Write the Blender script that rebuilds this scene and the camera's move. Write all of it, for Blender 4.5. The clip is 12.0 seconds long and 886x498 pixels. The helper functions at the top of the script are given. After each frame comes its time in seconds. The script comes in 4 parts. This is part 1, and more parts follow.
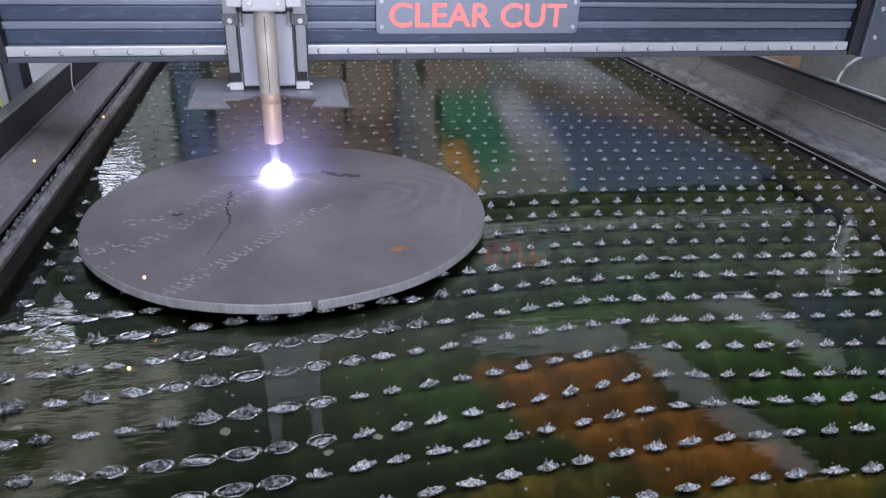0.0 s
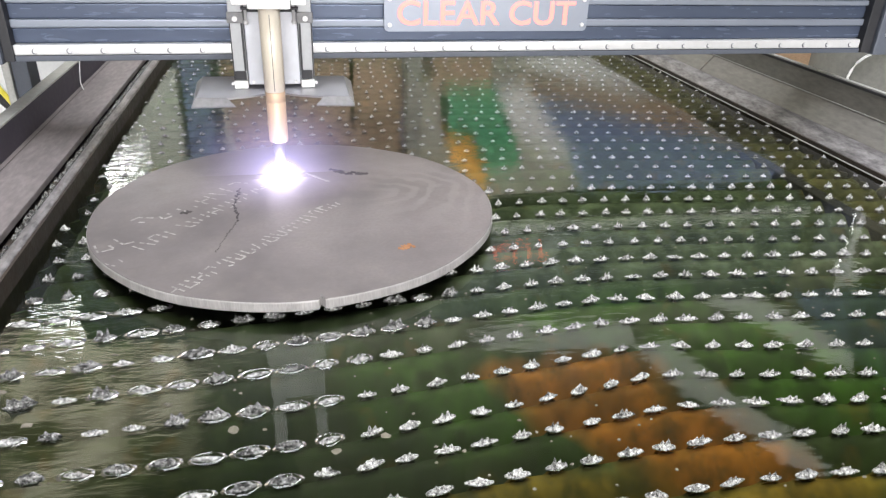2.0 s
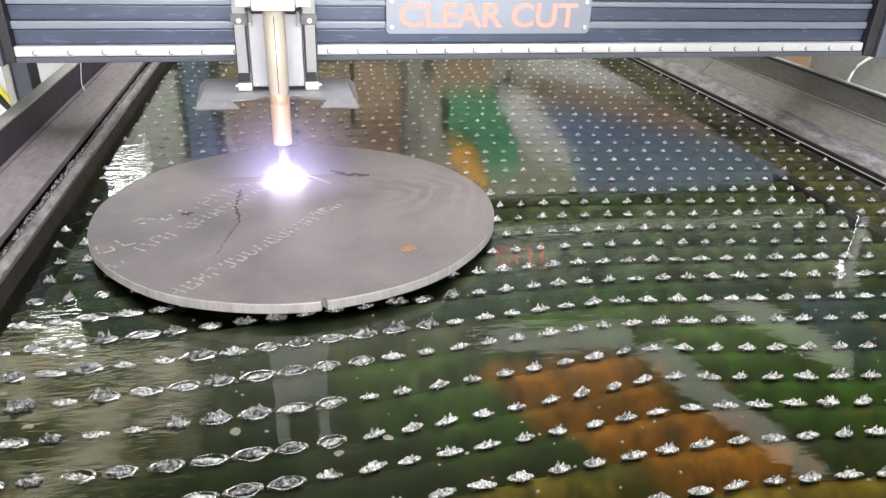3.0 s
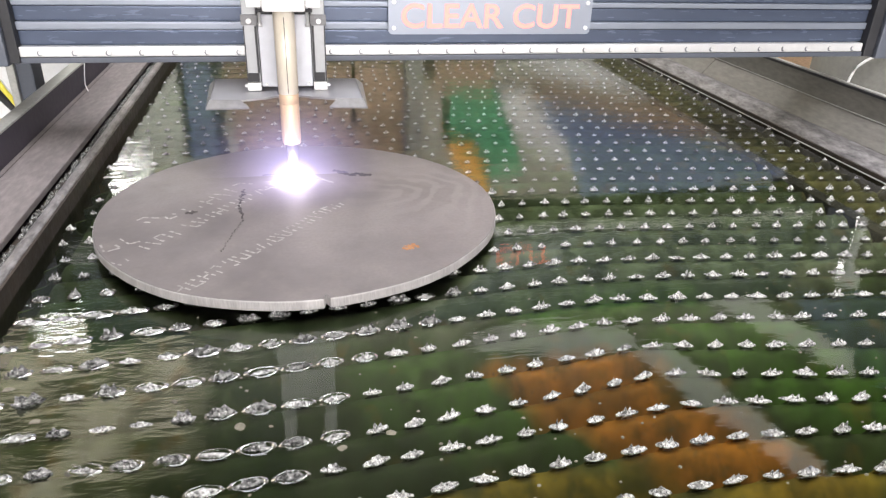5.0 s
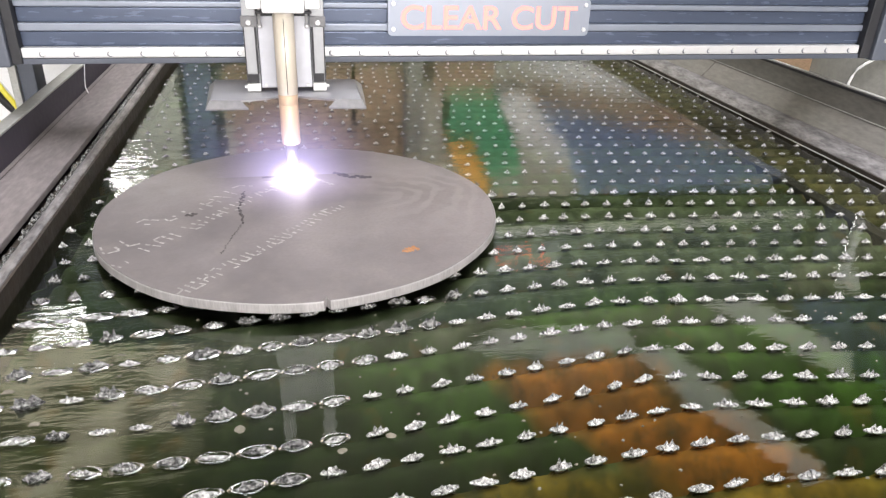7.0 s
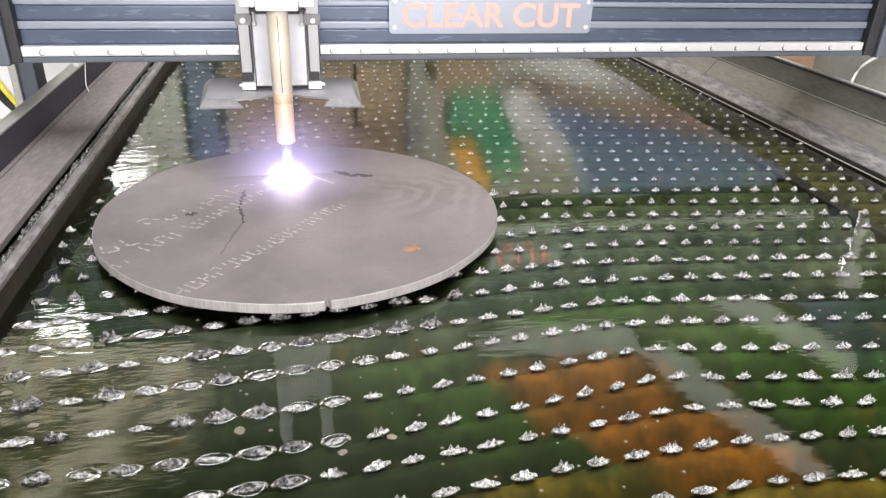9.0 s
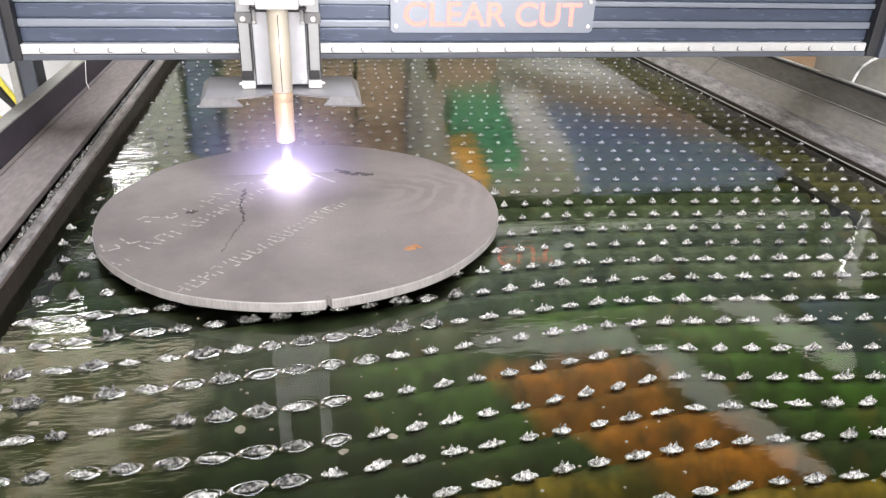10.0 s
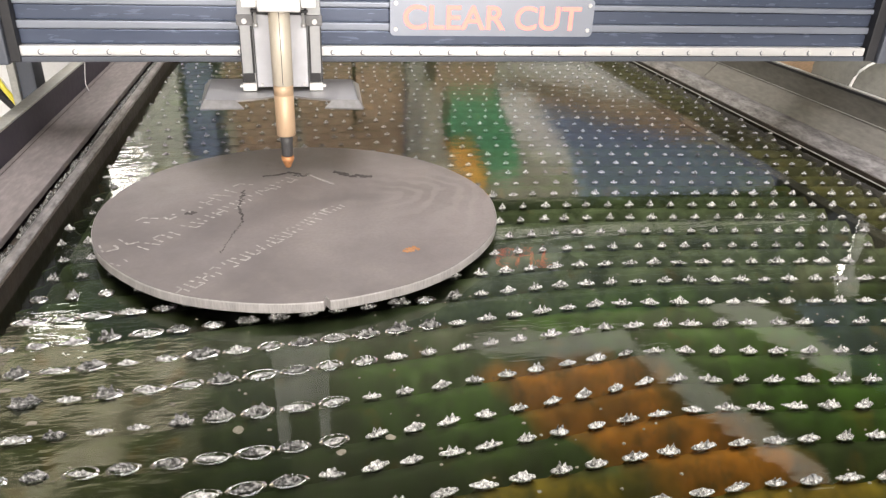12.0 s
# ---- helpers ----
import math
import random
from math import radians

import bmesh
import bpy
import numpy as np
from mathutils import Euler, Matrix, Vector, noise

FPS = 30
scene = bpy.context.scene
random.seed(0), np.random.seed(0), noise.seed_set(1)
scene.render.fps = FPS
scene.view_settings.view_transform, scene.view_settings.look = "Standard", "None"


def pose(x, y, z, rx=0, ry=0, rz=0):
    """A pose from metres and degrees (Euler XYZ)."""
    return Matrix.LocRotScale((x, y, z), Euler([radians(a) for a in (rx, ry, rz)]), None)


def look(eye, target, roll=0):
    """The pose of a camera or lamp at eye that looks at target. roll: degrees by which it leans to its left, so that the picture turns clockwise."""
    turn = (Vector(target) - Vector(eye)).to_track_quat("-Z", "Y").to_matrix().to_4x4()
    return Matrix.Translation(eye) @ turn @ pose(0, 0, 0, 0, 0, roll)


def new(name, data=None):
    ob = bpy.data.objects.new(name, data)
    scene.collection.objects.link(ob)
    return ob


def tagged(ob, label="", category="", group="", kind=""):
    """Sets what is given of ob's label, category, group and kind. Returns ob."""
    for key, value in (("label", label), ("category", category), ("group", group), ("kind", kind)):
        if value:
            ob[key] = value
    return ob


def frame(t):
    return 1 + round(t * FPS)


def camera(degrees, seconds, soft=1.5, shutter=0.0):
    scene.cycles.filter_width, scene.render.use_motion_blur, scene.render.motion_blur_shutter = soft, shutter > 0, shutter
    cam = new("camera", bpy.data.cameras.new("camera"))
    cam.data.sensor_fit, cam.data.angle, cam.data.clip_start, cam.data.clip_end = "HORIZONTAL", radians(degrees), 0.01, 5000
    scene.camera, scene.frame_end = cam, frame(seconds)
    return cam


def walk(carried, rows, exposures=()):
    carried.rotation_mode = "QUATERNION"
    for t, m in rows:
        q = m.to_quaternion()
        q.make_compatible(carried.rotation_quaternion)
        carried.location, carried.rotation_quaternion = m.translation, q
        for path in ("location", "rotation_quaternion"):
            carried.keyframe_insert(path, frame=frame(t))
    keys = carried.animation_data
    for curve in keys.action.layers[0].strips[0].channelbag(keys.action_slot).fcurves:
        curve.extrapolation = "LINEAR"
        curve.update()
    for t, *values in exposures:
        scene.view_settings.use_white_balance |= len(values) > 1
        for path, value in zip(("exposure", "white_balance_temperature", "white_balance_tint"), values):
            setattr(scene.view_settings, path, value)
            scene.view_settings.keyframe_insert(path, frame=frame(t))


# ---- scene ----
# handheld camera: seconds, tilt down, turn to the right, lean, place
PATH = [
    (0.0, 26.79, 12.56, 2.10, 0.0086, 0.0050, 0.5040),
    (0.5, 27.03, 12.13, 1.87, 0.0074, 0.0096, 0.5042),
    (1.0, 27.00, 12.04, 1.80, 0.0095, 0.0081, 0.5030),
    (1.5, 27.01, 12.22, 2.17, 0.0072, 0.0081, 0.5028),
    (2.0, 27.04, 12.01, 1.96, 0.0068, 0.0081, 0.5045),
    (2.5, 26.88, 11.98, 2.09, 0.0056, 0.0078, 0.5026),
    (3.0, 26.84, 12.03, 2.07, 0.0038, 0.0099, 0.5025),
    (5.0, 26.74, 11.95, 2.05, 0.0005, 0.0011, 0.5025),
    (5.5, 26.56, 12.05, 2.12, -0.0000, -0.0000, 0.5034),
    (6.0, 26.35, 11.94, 2.11, -0.0014, -0.0014, 0.5039),
    (6.5, 26.41, 12.11, 2.23, -0.0017, 0.0006, 0.5034),
    (7.0, 26.56, 11.97, 2.11, 0.0000, 0.0019, 0.5026),
    (9.0, 26.76, 11.78, 1.98, 0.0025, 0.0078, 0.5021),
    (9.5, 26.91, 11.87, 2.27, 0.0011, 0.0095, 0.5025),
    (10.0, 26.87, 11.83, 2.21, 0.0007, 0.0098, 0.5021),
    (10.5, 26.69, 11.71, 2.22, -0.0003, 0.0088, 0.5031),
    (11.0, 26.56, 11.74, 2.21, -0.0004, 0.0074, 0.5040),
    (11.5, 26.55, 12.03, 2.34, 0.0013, 0.0054, 0.5033),
    (12.0, 26.61, 12.00, 2.50, -0.0003, 0.0070, 0.5016),
]


def eye_pose(tilt, turn, lean, x, y, z):
    p, w = radians(tilt), radians(turn)
    way = Vector((math.sin(w) * math.cos(p), math.cos(w) * math.cos(p), -math.sin(p)))
    eye = Vector((x, y, z))
    return look(eye, eye + way, lean)


cam = camera(64.33, 12.0, soft=1.3)
walk(cam, [(r[0], eye_pose(*r[1:])) for r in PATH],
     exposures=[(0.0, -0.8, 5450, 19), (0.2, -0.36, 5700, 12), (0.5, 0.06, 5950, 8), (1.2, 0.21, 6250, 9), (2.5, 0.25, 6400, 10), (5.0, 0.31, 6550, 12),
                (11.33, 0.33, 6550, 12), (11.45, 0.24, 7000, 12), (12.0, 0.24, 7000, 12)])

# ---- world, daylight through the hall's openings ----
world = bpy.data.worlds.new("sky")
scene.world = world
world.use_nodes = True
wn = world.node_tree
sky = wn.nodes.new("ShaderNodeTexSky")
sky.sky_type, sky.sun_disc = "NISHITA", False
sky.sun_elevation, sky.sun_rotation = radians(45), radians(160)
wn.nodes["Background"].inputs[1].default_value = 0.12
wn.links.new(sky.outputs[0], wn.nodes["Background"].inputs[0])


def area(name, m, w, h, power, color):
    lamp = bpy.data.lights.new(name, "AREA")
    lamp.shape, lamp.size, lamp.size_y, lamp.energy, lamp.color = "RECTANGLE", w, h, power, color
    ob = new(name, lamp)
    ob.matrix_world = m
    return ob


# fill lamps added out of view: behind the camera, over rack, over table
area("gate_fill_lamp", look((0.5, -4.9, 1.6), (0.5, 0, 0.2)), 5.0, 3.6, 425, (1.0, 0.96, 0.92))
area("rack_fill_lamp", look((1.6, 3.9, 6.9), (1.6, 5.5, 1.2)), 8.0, 1.2, 800, (1.0, 0.98, 0.94)).data.spread = radians(50)
area("overhead_fill_lamp", look((0.4, 0.8, 6.6), (0.4, 0.81, 0)), 4.0, 8.0, 590, (0.98, 0.98, 1.0))


# ---- materials ----
class Nodes:
    """A small builder for node materials."""

    def __init__(self, name):
        self.m = bpy.data.materials.new(name)
        self.m.use_nodes = True
        self.t = self.m.node_tree
        self.p = self.t.nodes["Principled BSDF"]
        self.out = self.t.nodes["Material Output"]
        self.co = self.t.nodes.new("ShaderNodeTexCoord").outputs["Object"]
        self.place = self.t.nodes.new("ShaderNodeNewGeometry").outputs["Position"]

    def add(self, kind, **values):
        n = self.t.nodes.new(kind)
        for k, v in values.items():
            n.inputs[k].default_value = v
        return n

    def link(self, a, b):
        self.t.links.new(a, b)

    def stretch(self, sx, sy, sz, source=None):
        n = self.t.nodes.new("ShaderNodeMapping")
        n.inputs["Scale"].default_value = (sx, sy, sz)
        self.link(source or self.co, n.inputs[0])
        return n.outputs[0]

    def noise(self, scale, detail=4.0, source=None, rough=0.55):
        n = self.add("ShaderNodeTexNoise", Scale=scale, Detail=detail, Roughness=rough)
        self.link(source or self.co, n.inputs["Vector"])
        return n.outputs["Fac"]

    def span(self, fac, a, b, lo, hi):
        n = self.add("ShaderNodeMapRange", **{"From Min": a, "From Max": b, "To Min": lo, "To Max": hi})
        self.link(fac, n.inputs["Value"])
        return n.outputs[0]

    def mix(self, fac, a, b, blend="MIX"):
        n = self.t.nodes.new("ShaderNodeMix")
        n.data_type, n.blend_type = "RGBA", blend
        for s, v in ((n.inputs[0], fac), (n.inputs[6], a), (n.inputs[7], b)):
            if isinstance(v, (int, float)):
                s.default_value = v
            elif isinstance(v, tuple):
                s.default_value = (*v, 1)
            else:
                self.link(v, s)
        return n.outputs[2]

    def bump(self, fac, strength, distance, target=None):
        n = self.add("ShaderNodeBump", Strength=strength, Distance=distance)
        self.link(fac, n.inputs["Height"])
        self.link(n.outputs[0], (target or self.p).inputs["Normal"])
        return n


def surface(name, base, worn, rough=0.5, metal=0.0, coarse=6.0, fine=60.0, relief=0.15, depth=0.002, stretch=None, spread=0.35, speck=0.35, world=False):
    """A worn surface: two tones at two scales, roughness that varies, a fine relief."""
    n = Nodes(name)
    if world:
        n.co = n.place
    src = n.stretch(*stretch) if stretch else n.co
    big, small = n.noise(coarse, 5, src), n.noise(fine, 3, src)
    c = n.mix(n.span(big, 0.5 - spread / 2, 0.5 + spread / 2, 0, 1), base, worn)
    c = n.mix(speck, c, n.mix(n.span(small, 0.3, 0.7, 0, 1), tuple(v * 0.6 for v in base), tuple(min(1, v * 1.3) for v in worn)))
    n.link(c, n.p.inputs["Base Color"])
    vary = 0.12 if speck > 0.2 else 0.03
    n.link(n.span(small, 0.25, 0.75, max(0.03, rough - vary), min(1, rough + vary)), n.p.inputs["Roughness"])
    n.p.inputs["Metallic"].default_value = metal
    n.bump(small, relief * (1 if speck > 0.2 else 0.25), depth)
    return n.m


def glow(name, color, strength):
    n = Nodes(name)
    n.p.inputs["Base Color"].default_value = (0.02, 0.02, 0.02, 1)
    n.p.inputs["Emission Color"].default_value = (*color, 1)
    n.p.inputs["Emission Strength"].default_value = strength
    return n.m


# this dark tone also carries the left guard's shade
STEEL_DARK = surface("dark_rolled_steel", (0.040, 0.034, 0.050), (0.070, 0.060, 0.082), 0.65, 0.1, 5, 70)
STEEL_LEDGE = surface("painted_ledge", (0.125, 0.108, 0.11), (0.25, 0.222, 0.22), 0.8, 0.0, 7, 110, 0.4, 0.003, stretch=(1, 0.3, 1), spread=0.4)
STEEL_SLOPE = surface("grey_sloped_plate", (0.14, 0.132, 0.118), (0.235, 0.224, 0.204), 0.5, 0.15, 6, 110, 0.3, 0.002, stretch=(1, 0.3, 1), spread=0.5)
STEEL_WORN = surface("scuffed_angle_steel", (0.09, 0.083, 0.085), (0.33, 0.315, 0.315), 0.5, 0.35, 55, 200, 0.4, 0.003, stretch=(1, 0.35, 1), spread=0.3)
STEEL_WALL = surface("tank_wall_steel", (0.022, 0.018, 0.016), (0.06, 0.046, 0.036), 0.55, 0.2, 14, 80, 0.35, 0.003)
STEEL_LIP = surface("galvanised_lip", (0.42, 0.42, 0.40), (0.52, 0.52, 0.50), 0.45, 0.2, 8, 90)
# pale flecks put the slag points' glints into the colour
SLAG = surface("dark_melted_slag", (0.012, 0.012, 0.012), (0.46, 0.46, 0.45), 0.22, 0.5, 170, 400, 0.9, 0.004, spread=0.14, world=True)
CRUST = surface("pale_slag_crust", (0.06, 0.06, 0.058), (0.72, 0.72, 0.70), 0.28, 0.35, 190, 420, 0.8, 0.004, spread=0.2, world=True)
ALU = surface("brushed_aluminium", (0.56, 0.575, 0.63), (0.61, 0.625, 0.68), 0.4, 0.3, 5, 60, 0.05, 0.001, None, speck=0.10)
RAIL = surface("ground_steel_rail", (0.72, 0.72, 0.74), (0.78, 0.78, 0.79), 0.3, 0.4, 5, 40, 0.04, 0.001, None, speck=0.10)
BLUE = surface("anodised_beam", (0.078, 0.100, 0.158), (0.115, 0.140, 0.205), 0.26, 0.45, 3, 30, 0.05, 0.001, (0.5, 1, 4), speck=0.04)
RIB = surface("beam_rib", (0.235, 0.262, 0.325), (0.27, 0.298, 0.36), 0.32, 0.4, 3, 30, 0.04, 0.001, None, speck=0.04)
END = surface("painted_end_plate", (0.08, 0.092, 0.12), (0.115, 0.128, 0.16), 0.45, 0.1, 3, 120, speck=0.10)
BLACK = surface("plain_black", (0.015, 0.016, 0.02), (0.03, 0.03, 0.035), 0.55, 0, 8, 120)
WHITE = surface("white_coated_block", (0.78, 0.78, 0.79), (0.84, 0.84, 0.84), 0.4, 0.05, 4, 120, speck=0.10)
GREY_PLATE = surface("satin_carriage_plate", (0.36, 0.37, 0.39), (0.41, 0.42, 0.44), 0.4, 0.35, 5, 140, speck=0.10)
SHIELD = surface("splash_shield_steel", (0.34, 0.34, 0.355), (0.42, 0.42, 0.435), 0.36, 0.7, 10, 120, speck=0.10)
# flaps' shade put into a darker steel; the rail brackets share it
FLAP = surface("darkened_flap_steel", (0.17, 0.17, 0.18), (0.23, 0.23, 0.24), 0.5, 0.1, 10, 120)
BRASS = surface("brass_sleeve", (0.66, 0.46, 0.30), (0.74, 0.55, 0.38), 0.42, 0.2, 8, 150, 0.08, 0.001, (4, 4, 0.5), speck=0.10)
# upper sleeve's brighter lighting put into this paler brass tone
CREAM = surface("lit_brass_sleeve", (0.72, 0.64, 0.52), (0.80, 0.74, 0.64), 0.4, 0.15, 8, 150, 0.08, 0.001, (4, 4, 0.5), speck=0.1)
# cup colour lowered so the arc's light does not wash it out
CUP = surface("darkened_nozzle_cup", (0.06, 0.06, 0.063), (0.15, 0.15, 0.155), 0.5, 0.3, 20, 120, stretch=(3, 3, 0.5))
COPPER = surface("sooty_copper_tip", (0.50, 0.20, 0.08), (0.72, 0.36, 0.17), 0.45, 0.3, 40, 150)
SIGN = surface("sign_plate", (0.29, 0.32, 0.39), (0.32, 0.35, 0.42), 0.32, 0.45, 4, 30, speck=0.04)
CHALK = surface("chalk_paint", (0.25, 0.235, 0.23), (0.46, 0.435, 0.42), 0.9, 0, 40, 200)
SCORCH = surface("scorch", (0.035, 0.03, 0.03), (0.09, 0.08, 0.08), 0.8, 0, 60, 200)
RUST = surface("rust_spot", (0.36, 0.15, 0.06), (0.45, 0.24, 0.12), 0.8, 0, 60, 200)
SCUM = surface("tan_scum", (0.13, 0.12, 0.09), (0.24, 0.22, 0.17), 0.7, 0, 60, 300)
FLOOR = surface("pale_concrete", (0.55, 0.55, 0.53), (0.66, 0.66, 0.64), 0.6, 0, 1.2, 40)
WALL = surface("dull_cladding", (0.125, 0.122, 0.095), (0.17, 0.162, 0.128), 0.7, 0, 1.5, 30)
GREEN = surface("green_tarpaulin", (0.015, 0.125, 0.052), (0.024, 0.17, 0.07), 0.6, 0, 3, 30)
ORANGE = surface("orange_plastic", (0.40, 0.19, 0.02), (0.50, 0.25, 0.03), 0.5, 0, 3, 30)
NAVY = surface("blue_painted_steel", (0.05, 0.07, 0.12), (0.07, 0.098, 0.165), 0.5, 0, 2, 30)
BLUE_PATCH = surface("blue_reflected_sheet", (0.22, 0.29, 0.42), (0.28, 0.36, 0.50), 0.6, 0, 2, 30)
DULL_SHEET = surface("dull_grey_sheet", (0.23, 0.23, 0.225), (0.34, 0.34, 0.33), 0.6, 0, 2, 40)
PALE_BOARD = surface("grey_green_board", (0.20, 0.215, 0.185), (0.27, 0.285, 0.25), 0.6, 0, 2, 40)
BROWN = surface("brown_cardboard", (0.125, 0.082, 0.050), (0.18, 0.12, 0.075), 0.8, 0, 3, 30)
TAN = surface("tan_plywood", (0.62, 0.40, 0.24), (0.74, 0.52, 0.34), 0.7, 0, 4, 60, stretch=(1, 1, 6))
GALV = surface("galvanised_duct", (0.09, 0.088, 0.075), (0.14, 0.137, 0.12), 0.6, 0.1, 6, 60)
CABLE_W = surface("white_cable", (0.8, 0.8, 0.8), (0.85, 0.85, 0.85), 0.4, 0, 10, 100)
CABLE_Y = surface("yellow_cable", (0.75, 0.62, 0.05), (0.8, 0.7, 0.1), 0.4, 0, 10, 100)
CABLE_K = surface("black_cable", (0.02, 0.02, 0.022), (0.035, 0.035, 0.04), 0.45, 0, 10, 100)
LETTER = glow("lit_lettering", (1.0, 0.205, 0.165), 2.5)
# unseen glowing sheets, added for bright patches in the water
GLOW_PANEL = glow("added_daylight_sheet", (0.93, 0.93, 0.84), 1.25)
GLOW_BRIGHT = glow("added_bright_sheet", (1.0, 1.0, 0.97), 13.0)


def mottled_sheet():
    """Added glowing sheet, mottled and ragged at one edge to suit the left reflections."""
    n = Nodes("mottled_glow_sheet")
    src = n.stretch(1.0, 1.0, 2.2)
    f = n.span(n.noise(1.9, 6, src), 0.41, 0.52, 0, 1)
    c = n.mix(f, (0.34, 0.31, 0.18), (0.98, 0.89, 0.68))
    n.p.inputs["Base Color"].default_value = (0.02, 0.02, 0.02, 1)
    n.link(c, n.p.inputs["Emission Color"])
    sep = n.t.nodes.new("ShaderNodeSeparateXYZ")
    n.link(n.co, sep.inputs[0])
    wob = n.t.nodes.new("ShaderNodeMath")
    wob.operation = "ADD"
    n.link(sep.outputs["X"], wob.inputs[0])
    slant = n.t.nodes.new("ShaderNodeMath")
    slant.operation = "ADD"
    n.link(n.span(n.noise(0.9, 4, n.stretch(1.0, 1.0, 1.6)), 0.3, 0.7, -0.8, 0.8), slant.inputs[0])
    n.link(n.span(sep.outputs["Z"], 3.6, 5.6, -0.2, 1.2), slant.inputs[1])
    n.link(slant.outputs[0], wob.inputs[1])
    ragged = n.span(wob.outputs[0], -0.6, -1.4, 0.0, 1.0)
    edge = n.t.nodes.new("ShaderNodeMath")
    edge.operation = "MULTIPLY"
    n.link(n.span(f, 0, 1, 0.4, 2.3), edge.inputs[0])
    n.link(ragged, edge.inputs[1])
    n.link(edge.outputs[0], n.p.inputs["Emission Strength"])
    return n.m


GLOW_MOTTLED = mottled_sheet()


def disc_steel():
    """Grey mill-scale plate: faint cloudy stains, swirled polish marks, brown warmth towards the rim."""
    n = Nodes("mill_scale_plate")
    big, mid, small = n.noise(5, 5), n.noise(22, 5), n.noise(170, 3)
    c = n.mix(n.span(big, 0.35, 0.68, 0, 1), (0.150, 0.133, 0.134), (0.245, 0.218, 0.218))
    c = n.mix(n.span(mid, 0.5, 0.75, 0, 0.5), c, (0.27, 0.245, 0.232))
    c = n.mix(n.span(small, 0.35, 0.7, 0, 0.3), c, (0.15, 0.135, 0.13))
    w = n.add("ShaderNodeTexWave", Scale=7.0, Distortion=16.0, Detail=5.0)
    w.wave_type = "RINGS"
    w.rings_direction = "Z"
    m = n.t.nodes.new("ShaderNodeMapping")
    m.inputs["Location"].default_value = (-0.12, -0.02, 0)
    n.link(n.co, m.inputs[0])
    n.link(m.outputs[0], w.inputs["Vector"])
    g = n.t.nodes.new("ShaderNodeTexGradient")
    g.gradient_type = "SPHERICAL"
    gm = n.t.nodes.new("ShaderNodeMapping")
    gm.inputs["Location"].default_value = (-0.24 * 7, -0.03 * 5, 0)
    gm.inputs["Scale"].default_value = (7, 5, 5)
    n.link(n.co, gm.inputs[0])
    n.link(gm.outputs[0], g.inputs[0])
    mul = n.t.nodes.new("ShaderNodeMath")
    mul.operation = "MULTIPLY"
    n.link(n.span(w.outputs["Fac"], 0.35, 0.85, 0, 0.34), mul.inputs[0])
    n.link(g.outputs["Fac"], mul.inputs[1])
    c = n.mix(mul.outputs[0], c, (0.36, 0.33, 0.31))
    n.link(c, n.p.inputs["Base Color"])
    n.p.inputs["Metallic"].default_value = 0.12
    n.link(n.span(mid, 0.3, 0.7, 0.42, 0.6), n.p.inputs["Roughness"])
    n.bump(small, 0.12, 0.001)
    return n.m


DISC = disc_steel()
RIM = surface("torch_cut_rim", (0.30, 0.285, 0.28), (0.55, 0.53, 0.525), 0.45, 0.25, 14, 160, 0.3, 0.002, (3, 3, 0.4), spread=0.5, speck=0.22)


def bed_material():
    """Sediment of the tank: green-dyed mud with rust shoals."""
    n = Nodes("tank_sediment")
    n.co = n.place
    a, b, f = n.noise(4.2, 5), n.noise(13, 4), n.noise(90, 3)
    c = n.mix(n.span(a, 0.38, 0.62, 0, 1), (0.040, 0.048, 0.020), (0.042, 0.074, 0.012))
    c = n.mix(n.span(b, 0.45, 0.75, 0, 0.55), c, (0.046, 0.042, 0.012))

    def shoal(col, tone, x, y, sx, sy, rz, amount):
        g = n.t.nodes.new("ShaderNodeTexGradient")
        g.gradient_type = "SPHERICAL"
        m = n.t.nodes.new("ShaderNodeMapping")
        m.vector_type = "TEXTURE"
        m.inputs["Location"].default_value = (x, y, -0.006)
        m.inputs["Rotation"].default_value = (0, 0, radians(rz))
        m.inputs["Scale"].default_value = (sx, sy, 4)
        warp = n.t.nodes.new("ShaderNodeTexNoise")
        warp.inputs["Scale"].default_value = 9
        n.link(n.co, warp.inputs["Vector"])
        add = n.t.nodes.new("ShaderNodeVectorMath")
        add.operation = "MULTIPLY_ADD"
        add.inputs[1].default_value = (0.10, 0.10, 0)
        n.link(warp.outputs["Color"], add.inputs[0])
        off = n.t.nodes.new("ShaderNodeVectorMath")
        off.inputs[1].default_value = (-0.05, -0.05, 0)
        n.link(n.co, off.inputs[0])
        n.link(off.outputs[0], add.inputs[2])
        n.link(add.outputs[0], m.inputs[0])
        n.link(m.outputs[0], g.inputs[0])
        return n.mix(n.span(g.outputs["Fac"], 0.05, 0.4, 0, amount), col, tone)

    for spec in SHOALS:
        c = shoal(c, *spec)
    # two dark noises put the slats' soft shade into the mud colour
    slat_shade = n.span(n.noise(1.0, 3, n.stretch(15, 19, 1)), 0.40, 0.62, 0.55, 0.0)
    c = n.mix(slat_shade, c, (0.009, 0.013, 0.003))
    c = n.mix(n.span(n.noise(26, 4), 0.50, 0.66, 0, 0.6), c, (0.016, 0.022, 0.006))
    c = n.mix(n.span(n.noise(19, 3), 0.60, 0.72, 0, 0.45), c, (0.15, 0.075, 0.012))
    c = n.mix(n.span(f, 0.62, 0.75, 0, 0.5), c, (0.07, 0.06, 0.03))
    n.link(c, n.p.inputs["Base Color"])
    n.p.inputs["Roughness"].default_value = 0.9
    return n.m


RUSTY = (0.42, 0.135, 0.014)
OCHRE = (0.30, 0.17, 0.018)
LEAF = (0.072, 0.145, 0.018)
